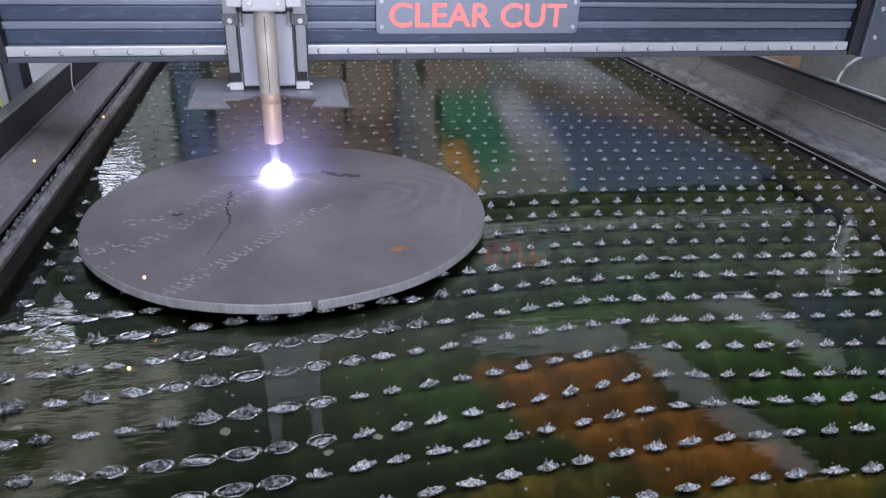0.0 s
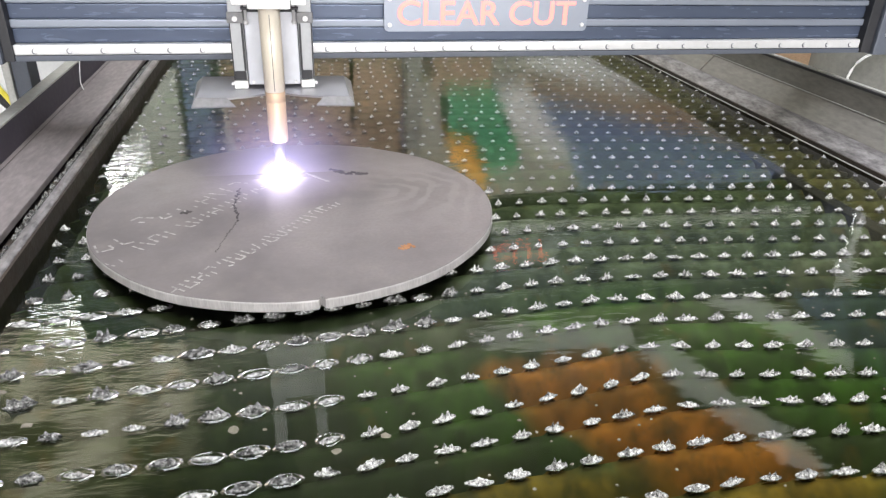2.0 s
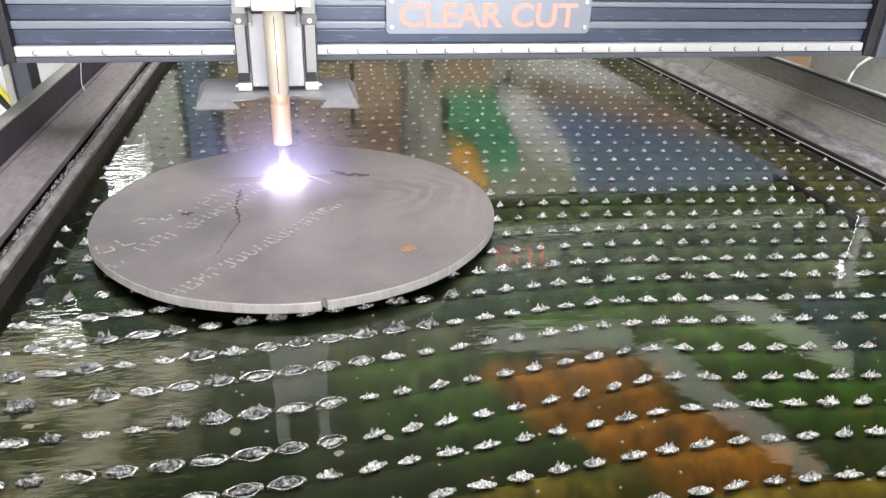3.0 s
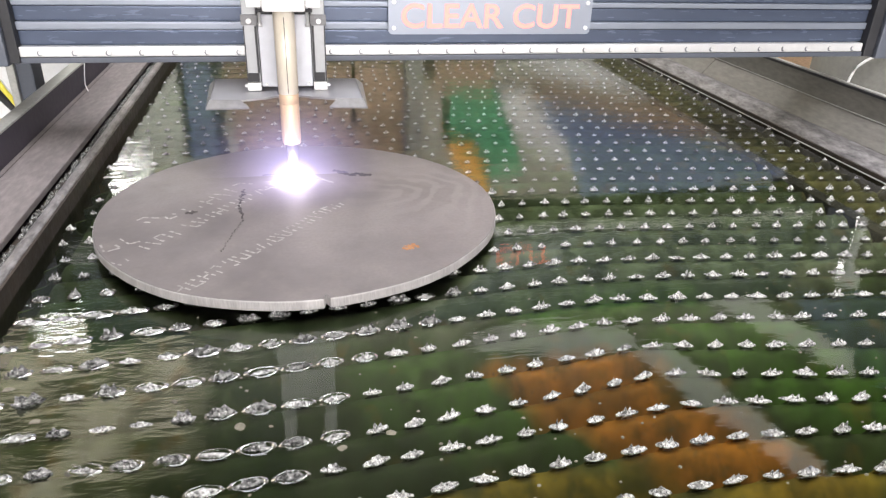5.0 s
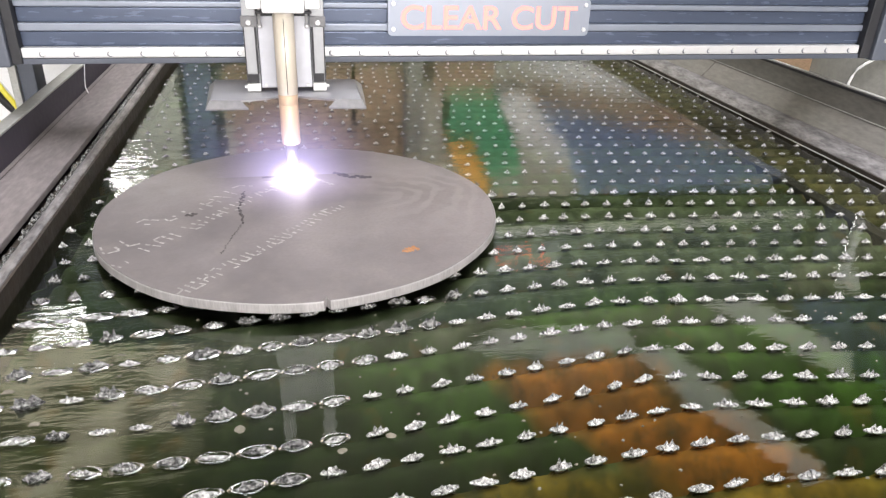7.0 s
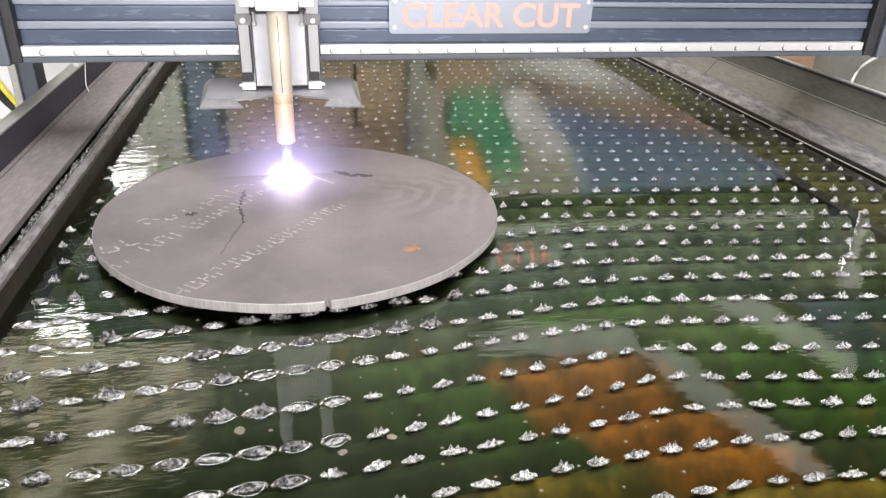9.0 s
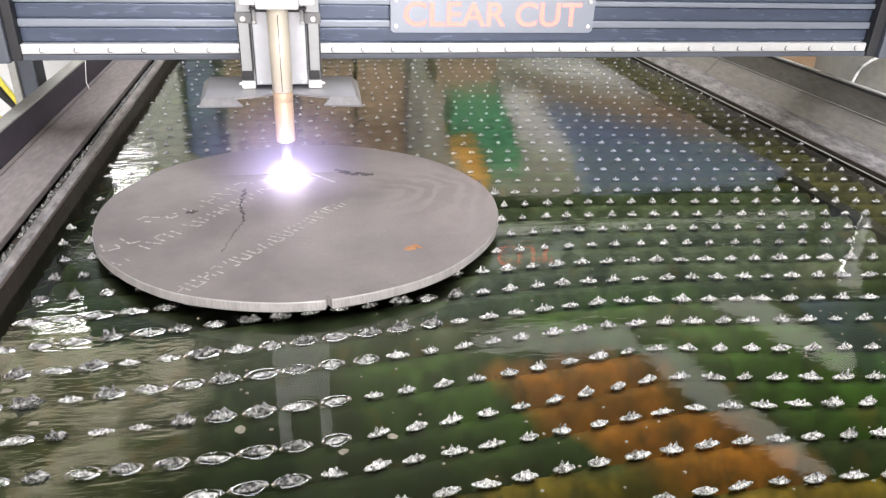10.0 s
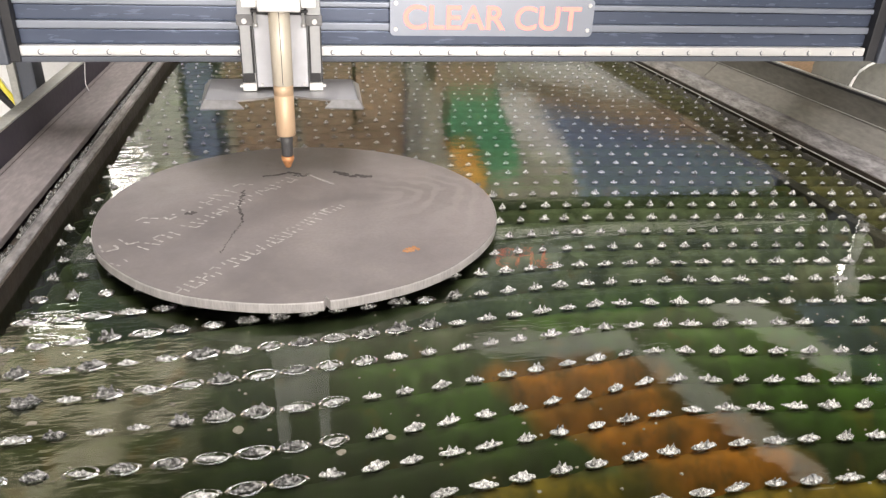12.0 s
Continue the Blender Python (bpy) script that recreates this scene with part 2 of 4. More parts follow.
MUD = (0.062, 0.055, 0.028)
BARK = (0.045, 0.024, 0.009)
# tone, place, half lengths, turn, amount
SHOALS = [
    (LEAF, 0.40, 0.81, 0.24, 0.065, 0, 0.95),
    (LEAF, 0.56, 0.70, 0.18, 0.09, -15, 0.9),
    (LEAF, 0.62, 0.57, 0.16, 0.08, 0, 0.9),
    (LEAF, 0.14, 0.64, 0.13, 0.13, 10, 0.65),
    ((0.022, 0.032, 0.009), 0.0, 0.55, 0.17, 0.17, 0, 0.6),
    (RUSTY, 0.31, 0.65, 0.15, 0.065, -8, 0.95),
    (RUSTY, 0.35, 0.57, 0.16, 0.075, -25, 0.95),
    (RUSTY, 0.42, 0.49, 0.15, 0.065, -25, 0.95),
    (OCHRE, 0.46, 0.42, 0.14, 0.05, 0, 0.85),
    (OCHRE, 0.22, 0.46, 0.18, 0.06, 0, 0.75),
    # light put into the mud where beam reflection and disc shadow come out dark
    ((0.19, 0.205, 0.14), 0.60, 1.00, 0.65, 0.22, 0, 0.85),
    ((0.12, 0.135, 0.09), 0.12, 0.83, 0.34, 0.10, 8, 0.8),
    (MUD, -0.30, 0.58, 0.26, 0.20, 0, 0.6),
    (BARK, 0.15, 1.75, 0.40, 0.7, 0, 0.9),
    (BARK, 0.75, 1.9, 0.45, 0.5, 0, 0.8),
    ((0.17, 0.135, 0.055), 1.11, 1.5, 0.17, 1.5, 0, 0.95),
]
BED = bed_material()


def water_material():
    """Clear shallow water, IOR raised for stronger reflections: mirror by Fresnel, tinted see-through, small ripples.
    """
    n = Nodes("rippled_water")
    n.t.nodes.remove(n.p)
    glossy = n.t.nodes.new("ShaderNodeBsdfGlossy")
    glossy.inputs["Roughness"].default_value = 0.02
    clear = n.t.nodes.new("ShaderNodeBsdfTransparent")
    clear.inputs["Color"].default_value = (0.78, 0.86, 0.70, 1)
    fres = n.add("ShaderNodeFresnel", IOR=1.68)
    mixs = n.t.nodes.new("ShaderNodeMixShader")
    src = n.stretch(0.75, 2.5, 1.0)
    h = n.t.nodes.new("ShaderNodeMath")
    h.operation = "ADD"
    n.link(n.noise(9, 3, src), h.inputs[0])
    fine = n.span(n.noise(38, 2, src), 0, 1, 0, 0.32)
    n.link(fine, h.inputs[1])
    sep = n.t.nodes.new("ShaderNodeSeparateXYZ")
    n.link(n.co, sep.inputs[0])
    far = n.t.nodes.new("ShaderNodeMath")
    far.operation = "MULTIPLY"
    n.link(h.outputs[0], far.inputs[0])
    more = n.t.nodes.new("ShaderNodeMath")
    more.operation = "MULTIPLY"
    n.link(n.span(sep.outputs["Y"], 0.70, 1.10, 0.36, 1.0), more.inputs[0])
    n.link(n.span(sep.outputs["X"], 0.10, -0.25, 1.0, 2.3), more.inputs[1])
    n.link(more.outputs[0], far.inputs[1])
    b = n.bump(far.outputs[0], 0.062, 0.010, glossy)
    n.link(b.outputs[0], fres.inputs["Normal"])
    n.link(fres.outputs[0], mixs.inputs[0])
    n.link(clear.outputs[0], mixs.inputs[1])
    n.link(glossy.outputs[0], mixs.inputs[2])
    n.link(mixs.outputs[0], n.out.inputs["Surface"])
    return n.m


WATER = water_material()


# ---- mesh helpers ----
def box(bm, x0, x1, y0, y1, z0, z1, bevel=0.0):
    r = bmesh.ops.create_cube(bm, size=1)["verts"]
    bmesh.ops.scale(bm, vec=(x1 - x0, y1 - y0, z1 - z0), verts=r)
    bmesh.ops.translate(bm, vec=((x0 + x1) / 2, (y0 + y1) / 2, (z0 + z1) / 2), verts=r)
    if bevel:
        ed = list({e for v in r for e in v.link_edges})
        bmesh.ops.bevel(bm, geom=ed, offset=bevel, segments=2, affect="EDGES", profile=0.6)
    return bm


def boxes(*rows, bevel=0.0):
    bm = bmesh.new()
    for r in rows:
        box(bm, *r, bevel=bevel)
    return bm


def prism(profile, axis, a, b, cuts=1):
    """A closed outline swept along x or y. Outline in (x, z) for axis y, (y, z) for axis x, (x, y) for z."""
    bm = bmesh.new()
    rings = []
    for i in range(cuts + 1):
        t = a + (b - a) * i / cuts
        put = {"y": lambda u, v: (u, t, v), "x": lambda u, v: (t, u, v), "z": lambda u, v: (u, v, t)}[axis]
        rings.append([bm.verts.new(put(u, v)) for u, v in profile])
    k = len(profile)
    for r, s in zip(rings, rings[1:]):
        for i in range(k):
            bm.faces.new((r[i], r[(i + 1) % k], s[(i + 1) % k], s[i]))
    bm.faces.new(rings[0])
    bm.faces.new(rings[-1])
    bmesh.ops.recalc_face_normals(bm, faces=bm.faces)
    return bm


def lathe(rings, x, y, seg=32):
    """A turned body round an upright axis, from (radius, z) pairs."""
    bm = bmesh.new()
    loops = [[bm.verts.new((x + r * math.cos(2 * math.pi * i / seg), y + r * math.sin(2 * math.pi * i / seg), z)) for i in range(seg)] for r, z in rings]
    for a, b in zip(loops, loops[1:]):
        for i in range(seg):
            f = bm.faces.new((a[i], a[(i + 1) % seg], b[(i + 1) % seg], b[i]))
            f.smooth = True
    bm.faces.new(loops[0])
    bm.faces.new(loops[-1])
    bmesh.ops.recalc_face_normals(bm, faces=bm.faces)
    return bm


def tube(points, radius, seg=8):
    """A round cable along points."""
    bm = bmesh.new()
    pts = [Vector(p) for p in points]
    loops = []
    for i, p in enumerate(pts):
        d = (pts[min(i + 1, len(pts) - 1)] - pts[max(i - 1, 0)]).normalized()
        u = d.orthogonal().normalized()
        if abs(d.z) < 0.95:
            u = d.cross(Vector((0, 0, 1))).normalized()
        v = d.cross(u)
        loops.append([bm.verts.new(p + radius * (math.cos(2 * math.pi * k / seg) * u + math.sin(2 * math.pi * k / seg) * v)) for k in range(seg)])
    for a, b in zip(loops, loops[1:]):
        for i in range(seg):
            bm.faces.new((a[i], a[(i + 1) % seg], b[(i + 1) % seg], b[i])).smooth = True
    bm.faces.new(loops[0])
    bm.faces.new(loops[-1])
    bmesh.ops.recalc_face_normals(bm, faces=bm.faces)
    return bm


def mesh_of(name, bm, material):
    me = bpy.data.meshes.new(name)
    bm.to_mesh(me)
    bm.free()
    me.materials.append(material)
    return me


def part(name, bm, material, parent, label=""):
    ob = new(name, mesh_of(name, bm, material))
    ob.parent = parent
    return tagged(ob, label)


def thing(name, label, category, group="", at=(0, 0, 0)):
    ob = new(name)
    ob.location = at
    ob.empty_display_size = 0.1
    return tagged(ob, label, category, group)


def lone(name, bm, material, label="", category="", group="", kind=""):
    return tagged(new(name, mesh_of(name, bm, material)), label, category, group, kind)


def screw(bm, x, y, z, r, depth):
    """A socket screw's head, facing -y."""
    prof = [(r, 0), (r, -depth * 0.8), (r * 0.85, -depth), (r * 0.45, -depth), (r * 0.42, -depth * 0.5)]
    seg = 12
    loops = [[bm.verts.new((x + q * math.cos(2 * math.pi * i / seg), y + d, z + q * math.sin(2 * math.pi * i / seg))) for i in range(seg)] for q, d in prof]
    for a, b in zip(loops, loops[1:]):
        for i in range(seg):
            bm.faces.new((a[i], a[(i + 1) % seg], b[(i + 1) % seg], b[i]))
    bm.faces.new(loops[-1])
    return bm


# ---- the hall: walls, ceiling and gate are added out of view ----
FLOOR_Z = -0.75
HX0, HX1, HY0, HY1, HZ = -5.0, 8.0, -5.0, 6.2, 7.2
lone("floor", boxes((HX0, HX1, HY0, HY1, FLOOR_Z - 0.2, FLOOR_Z)), FLOOR, "pale sunlit concrete workshop floor", "floor", kind="structure")
lone("wall_north", boxes((HX0, HX1, HY1, HY1 + 0.2, FLOOR_Z, HZ)), WALL, "unseen workshop wall of dull dark cladding, added to close the hall", "wall", kind="structure")
lone("wall_west", boxes((HX0 - 0.2, HX0, HY0, HY1, FLOOR_Z, HZ)), WALL, "unseen workshop wall of dull dark cladding, added to close the hall", "wall", kind="structure")
lone("wall_east", boxes((HX1, HX1 + 0.2, HY0, HY1, FLOOR_Z, HZ)), WALL, "unseen workshop wall of dull dark cladding, added to close the hall", "wall", kind="structure")
lone("wall_south", boxes((HX0, -2.1, HY0 - 0.2, HY0, FLOOR_Z, HZ), (3.1, HX1, HY0 - 0.2, HY0, FLOOR_Z, HZ), (-2.1, 3.1, HY0 - 0.2, HY0, 3.5, HZ)), WALL, "unseen workshop wall with an added wide gate", "wall", kind="structure")
lone("ceiling", boxes((HX0, HX1, HY0, HY1, HZ, HZ + 0.2)), WALL, "unseen added ceiling of dull roof sheets", "ceiling", kind="structure")


def wall_panel(corners, label, material=GLOW_PANEL):
    """A glowing sheet added on the unseen north wall for the water's reflections, corners in (x, z)."""
    lone("glow_pane", prism(corners, "y", HY1 - 0.05, HY1 - 0.02), material, label, "window", kind="structure")


# outlines fitted to the reflections as the camera sees them
for corners in (
        [(1.58, 3.80), (2.10, 3.66), (3.45, 3.76), (3.65, 4.08), (2.70, 4.12), (2.30, 4.02), (1.85, 3.99)],
        [(3.55, 4.08), (4.05, 4.08), (5.05, 4.95), (6.05, 5.75), (7.05, 6.6), (6.55, 6.6), (5.45, 5.70), (4.45, 4.95)],
        [(3.85, 3.17), (4.45, 3.22), (5.65, 3.92), (6.6, 4.45), (6.75, 4.87), (6.1, 4.52), (5.3, 4.07), (4.5, 3.62)],
        [(5.97, 3.26), (6.3, 3.28), (6.38, 3.55), (6.05, 3.5)]):
    wall_panel(corners, "glowing daylight sheet added on the wall, fitted to reflections")
STREAK_X = 5.98
for corners in ([(-2.05, 2.2), (-2.1, 2.0), (-1.66, 1.6), (-1.1, 1.56), (-1.6, 2.1)], [(-2.62, 3.34), (-2.52, 3.20), (-2.2, 3.17), (-1.86, 3.12), (-1.62, 3.06), (-1.68, 3.17), (-1.9, 3.24), (-2.18, 3.36)], [(STREAK_X, 2.36), (STREAK_X + 0.11, 2.36), (STREAK_X + 0.15, 3.4), (STREAK_X + 0.04, 3.4)], [(5.06, 2.03), (5.34, 2.05), (5.42, 2.34), (5.12, 2.33)]):
    wall_panel(corners, "bright glowing pane added on the wall, fitted to reflections", GLOW_BRIGHT)
wall_panel([(-4.8, 3.4), (-0.3, 3.42), (-0.3, 4.2), (-0.3, 5.9), (-4.9, 5.9)], "mottled glowing sheet added on the wall, fitted to reflections", GLOW_MOTTLED)


# blue sheet added out of view, outline fitted to a blue reflection
lone("trim", prism([(5.5, 3.6), (7.2, 3.7), (7.5, 5.2), (6.75, 4.75)], "y", HY1 - 0.05, HY1 - 0.02), BLUE_PATCH, "blue sheet added on the wall for a reflected patch", "cladding", kind="structure")


def stack(name, material, x0, x1, z0, z1, label, category, y0=5.3, y1=5.9):
    """A box on the made-up rack, placed for its reflection in the water."""
    lone(name, boxes((x0, x1, y0, y1, z0, z1), bevel=0.03), material, label, category)


# ---- made-up rack of coloured shapes, unseen but for the water's reflection ----
SHELF = 0.60
rack = thing("reflection_rack", "made-up dark rack carrying the reflected shapes", "rack")
for x in (-1.75, 0.85, 5.0):
    part("upright", boxes((x - 0.055, x + 0.055, 5.22, 5.30, FLOOR_Z, 2.3), bevel=0.006), GALV, rack, "grey galvanised front upright")
    part("upright", boxes((x - 0.03, x + 0.03, 5.92, 5.98, FLOOR_Z, 2.3), bevel=0.006), STEEL_DARK, rack)
for z in (-0.1, SHELF - 0.004):
    part("shelf", boxes((-1.78, 5.03, 5.305, 5.98, z - 0.05, z), bevel=0.008), STEEL_DARK, rack)


def folded(name, corners, material, label, category, y0=5.30, y1=5.62):
    """A slanting slab, outline in (x, z) fitted to the reflection from the camera."""
    bm = prism(corners, "y", y0, y1)
    bmesh.ops.bevel(bm, geom=bm.edges[:], offset=0.012, segments=2, affect="EDGES", profile=0.6)
    lone(name, bm, material, label, category)


stack("navy_block", NAVY, -0.83, -0.62, SHELF, 1.6, "dark blue block added for its reflection", "locker")
stack("pale_board", PALE_BOARD, -1.6, -0.86, SHELF, 1.45, "pale grey board added for its reflection", "board")
for x0, x1, z0, z1 in ((-0.55, -0.06, SHELF, 1.02), (-0.03, 0.38, SHELF, 1.12), (0.40, 0.775, SHELF, 1.10), (-0.5, -0.04, 1.025, 1.55), (0.0, 0.77, 1.125, 1.6), (1.0, 1.48, SHELF, 0.855)):
    stack("brown_box", BROWN, x0, x1, z0, z1, "brown boxes added for a brown reflection", "carton")
folded("green_slab", [(1.14, 0.86), (1.49, 0.86), (1.68, 1.25), (1.80, 1.52), (1.52, 1.60), (1.33, 1.28), (1.14, 1.26)], GREEN, "green slab shaped to its reflection in the water", "tarpaulin")
folded("orange_sheet", [(1.13, 1.28), (1.32, 1.28), (1.52, 1.66), (1.44, 1.78), (1.24, 1.52)], ORANGE, "orange slab shaped to its reflection in the water", "sheet", 5.28, 5.6)
folded("pale_sheet", [(1.50, 0.86), (1.76, 0.86), (2.16, 1.34), (2.22, 1.48), (2.02, 1.46), (1.70, 1.22)], DULL_SHEET, "pale slanting slab shaped to its reflection", "sheet")
folded("blue_slab", [(1.80, 0.94), (3.08, 1.24), (4.26, 1.60), (4.32, 1.72), (2.46, 1.92), (2.24, 1.44)], NAVY, "dark blue slab shaped to its reflection", "tarpaulin")
folded("pale_sheet", [(1.62, SHELF), (2.15, SHELF), (2.95, 0.95), (2.35, 0.84), (1.85, 0.71)], DULL_SHEET, "pale grey slab shaped to its reflection", "sheet")
folded("brown_slab", [(1.62, 0.80), (2.30, 0.90), (3.10, 1.05), (3.60, 1.25), (3.10, 1.22), (1.90, 0.93)], BROWN, "brown slanting slab shaped to its reflection", "carton")
stack("brown_box", BROWN, 3.1, 4.7, SHELF, 1.15, "brown box row added for a brown reflection", "carton", 5.45)

# ---- cutting table: tank, ledges, rails ----
TY0, TY1 = 0.22, 3.2
tank = thing("cutting_table", "dark steel water table of a plasma cutter", "water table")
part("tank_bottom", boxes((-0.39, 1.163, TY0, TY1, -0.16, -0.12)), STEEL_WALL, tank)
part("end_wall", boxes((-0.39, 1.163, TY1 - 0.006, TY1, -0.12, 0.035)), STEEL_WALL, tank)
part("end_wall", boxes((-0.39, 1.163, TY0, TY0 + 0.006, -0.12, 0.035)), STEEL_WALL, tank)
part("side_wall", boxes((-0.40, -0.394, TY0, TY1, -0.16, 0.028)), STEEL_WALL, tank)
part("angle_rail", prism([(-0.3945, 0.012), (-0.396, 0.024), (-0.399, 0.0295), (-0.404, 0.032), (-0.411, 0.032), (-0.416, 0.028), (-0.419, 0.020), (-0.420, 0.004), (-0.402, 0.004)], "y", TY0, TY1), STEEL_WORN, tank, "scuffed angle-iron rim")
part("ledge", boxes((-0.5412, -0.440, TY0, TY1, 0.018, 0.030), bevel=0.002), STEEL_LEDGE, tank, "flat brownish-grey ledge plate")
part("ledge_seam", boxes((-0.5305, -0.5285, TY0, TY1, 0.0296, 0.0304)), STEEL_WALL, tank, "dark seam along the ledge")
part("gutter", boxes((-0.4395, -0.4205, TY0, TY1, 0.002, 0.012)), STEEL_WALL, tank)
# guard stands forward so its dark face covers the ledge's shaded band too
part("guard", boxes((-0.5475, -0.5415, TY0, TY1, -0.05, 0.085), bevel=0.002), STEEL_DARK, tank)
part("lip", boxes((-0.568, -0.5405, TY0, TY1, 0.0852, 0.090), bevel=0.0015), STEEL_LIP, tank, "pale folded lip")
part("side_wall", boxes((1.167, 1.173, TY0, TY1, -0.16, 0.010)), STEEL_WALL, tank)
part("angle_rail", prism([(1.168, 0.003), (1.172, 0.008), (1.181, 0.016), (1.192, 0.024), (1.206, 0.0295), (1.223, 0.031), (1.223, 0.020), (1.18, 0.0)], "y", TY0, TY1), STEEL_WORN, tank, "scuffed rounded rim")
part("ledge", prism([(1.224, 0.022), (1.224, 0.0315), (1.263, 0.075), (1.268, 0.070)], "y", TY0, 2.0), STEEL_SLOPE, tank, "flat grey ledge plate")
part("ledge", prism([(1.224, 0.021), (1.224, 0.0305), (1.263, 0.074), (1.268, 0.069)], "y", 2.004, TY1), STEEL_SLOPE, tank, "flat grey ledge plate")
part("guard", boxes((1.2635, 1.270, TY0, TY1, -0.05, 0.132), bevel=0.002), STEEL_SLOPE, tank)
part("lip", boxes((1.2640, 1.276, TY0, TY1, 0.132, 0.1355), bevel=0.0015), STEEL_LIP, tank, "pale folded lip")
# shade below the lip put in as a black strip
part("lip_shade", boxes((1.2612, 1.2634, TY0, TY1, 0.1265, 0.1315)), BLACK, tank, "dark strip put in for the shade under the lip")
# the waterline's bright meniscus drawn as a pale strip
part("meniscus_strip", prism([(1.1652, -0.001), (1.1658, 0.0009), (1.1668, 0.0013), (1.1668, -0.001)], "y", TY0 + 0.01, TY1 - 0.01), STEEL_LIP, tank, "pale strip drawn in for the bright meniscus")
part("fold_bead", boxes((1.2612, 1.2632, TY0, TY1, 0.0765, 0.0785)), STEEL_LIP, tank, "thin pale line along the fold")
for x in (-0.5, 1.22):
    for y in (0.4, 1.7, 3.0):
        part("leg", boxes((x - 0.04, x + 0.04, y - 0.04, y + 0.04, FLOOR_Z, -0.05), bevel=0.006), STEEL_DARK, tank)
# dark bar drawn where a dark line runs along the water
part("dark_line_bar", boxes((0.974, 1.004, TY0 + 0.02, TY1 - 0.02, -0.10, -0.0015), bevel=0.002), STEEL_WALL, tank, "dark bar drawn along the dark line on the water")
part("apron", boxes((-0.541, -0.401, TY0, TY1, -0.11, -0.05)), STEEL_DARK, tank)
part("apron", boxes((1.174, 1.262, TY0, TY1, -0.11, -0.05)), STEEL_DARK, tank)

wm = bmesh.new()
bmesh.ops.create_grid(wm, x_segments=1, y_segments=1, size=0.5, matrix=Matrix.Translation((0.3865, 1.71, 0)) @ Matrix.Diagonal((1.562, 2.80, 1, 1)))
water = lone("water", wm, WATER, "dark green rippled water filling the cutting table", "water", kind="structure")

# ---- slats with slag-coated points ----
rng = random.Random(7)
BASE_Y, ROW, PITCH, MID = 0.4480, 0.0577, 0.0402, 0.40
# the nearer slats sag more sharply; where the points of each slat begin
SAG = {2: 0.4, 3: 1.0, 4: 0.8, 5: 0.3, 6: 0.4}
PHASE = [-0.0059, -0.0096, 0.0098, 0.0167, 0.0184, 0.0172, -0.0133, -0.0055, 0.0073, 0.0060, 0.0054, 0.0046, -0.0139, -0.0174, 0.0058, 0.0031, 0.0159]


def bow(x, sag=0.0):
    u = abs(x - MID)
    soft = 0.105 * (math.hypot(u, 0.1) - 0.1)
    sharp = 0.062 * math.sin(math.pi / 2 * min(u / 0.62, 1.0))
    return -soft * (1 - sag) - sharp * sag


def crust_mesh(seed, material=CRUST):
    """A jagged pale crust on a slat's point: a ridge of peaks with ragged flanks; unit height."""
    r = random.Random(seed)
    bm = bmesh.new()
    n = 9
    single = seed % 3 == 0
    rows = []
    for i in range(n):
        u = -1 + 2 * i / (n - 1)
        body = 1 - abs(u) if single else (1 - abs(u) ** 1.5) * (r.uniform(0.8, 1.35) if i % 2 else r.uniform(0.25, 0.6))
        ridge = max(0.06, body + r.uniform(-0.1, 0.1) * (1 - abs(u)))
        x = 0.0125 * (u + r.uniform(-0.08, 0.08))
        d = 0.0043 * (1 - 0.7 * u * u)
        rows.append([bm.verts.new(c) for c in (
            (x * 1.05, -d * 1.15, -0.10), (x, -d * r.uniform(0.85, 1.15), 0.04 + r.uniform(0, 0.1)),
            (x + r.uniform(-0.001, 0.001), -d * r.uniform(0.25, 0.6), ridge * r.uniform(0.3, 0.8)), (x, d * r.uniform(-0.15, 0.2), ridge),
            (x, d * r.uniform(0.8, 1.1), 0.05), (x * 1.05, d * 1.15, -0.10))])
    for a, b in zip(rows, rows[1:]):
        for i in range(5):
            bm.faces.new((a[i], a[i + 1], b[i + 1], b[i]))
    bm.faces.new(rows[0])
    bm.faces.new(rows[-1])
    bmesh.ops.triangulate(bm, faces=bm.faces)
    bmesh.ops.recalc_face_normals(bm, faces=bm.faces)
    return mesh_of("slag_point", bm, material)


def worn_mesh(seed):
    """A low dark lump of melted steel with a few bright knobs; unit height."""
    r = random.Random(seed)
    bm = bmesh.new()
    seg, loops = 9, []
    for s, h in ((1.0, -0.3), (0.95, 0.2), (0.55, 0.75)):
        loops.append([bm.verts.new((0.0145 * s * r.uniform(0.8, 1.15) * math.cos(2 * math.pi * i / seg), 0.0047 * s * r.uniform(0.75, 1.2) * math.sin(2 * math.pi * i / seg),
                                    h + ((r.uniform(0.1, 0.9) if i % 2 else r.uniform(-0.5, 0.0)) * (h > 0.5) + r.uniform(-0.25, 0.3) * (h > 0)))) for i in range(seg)])
    for a, b in zip(loops, loops[1:]):
        for i in range(seg):
            bm.faces.new((a[i], a[(i + 1) % seg], b[(i + 1) % seg], b[i]))
    top = bm.verts.new((r.uniform(-0.003, 0.003), 0, 0.7))
    for i in range(seg):
        bm.faces.new((loops[-1][i], loops[-1][(i + 1) % seg], top))
    bmesh.ops.recalc_face_normals(bm, faces=bm.faces)
    return mesh_of("slag_point", bm, SLAG)


CRUSTS = [crust_mesh(s) for s in range(18)]
WORN = [worn_mesh(s) for s in range(8)]
DIM = [crust_mesh(s, SLAG) for s in range(6)]


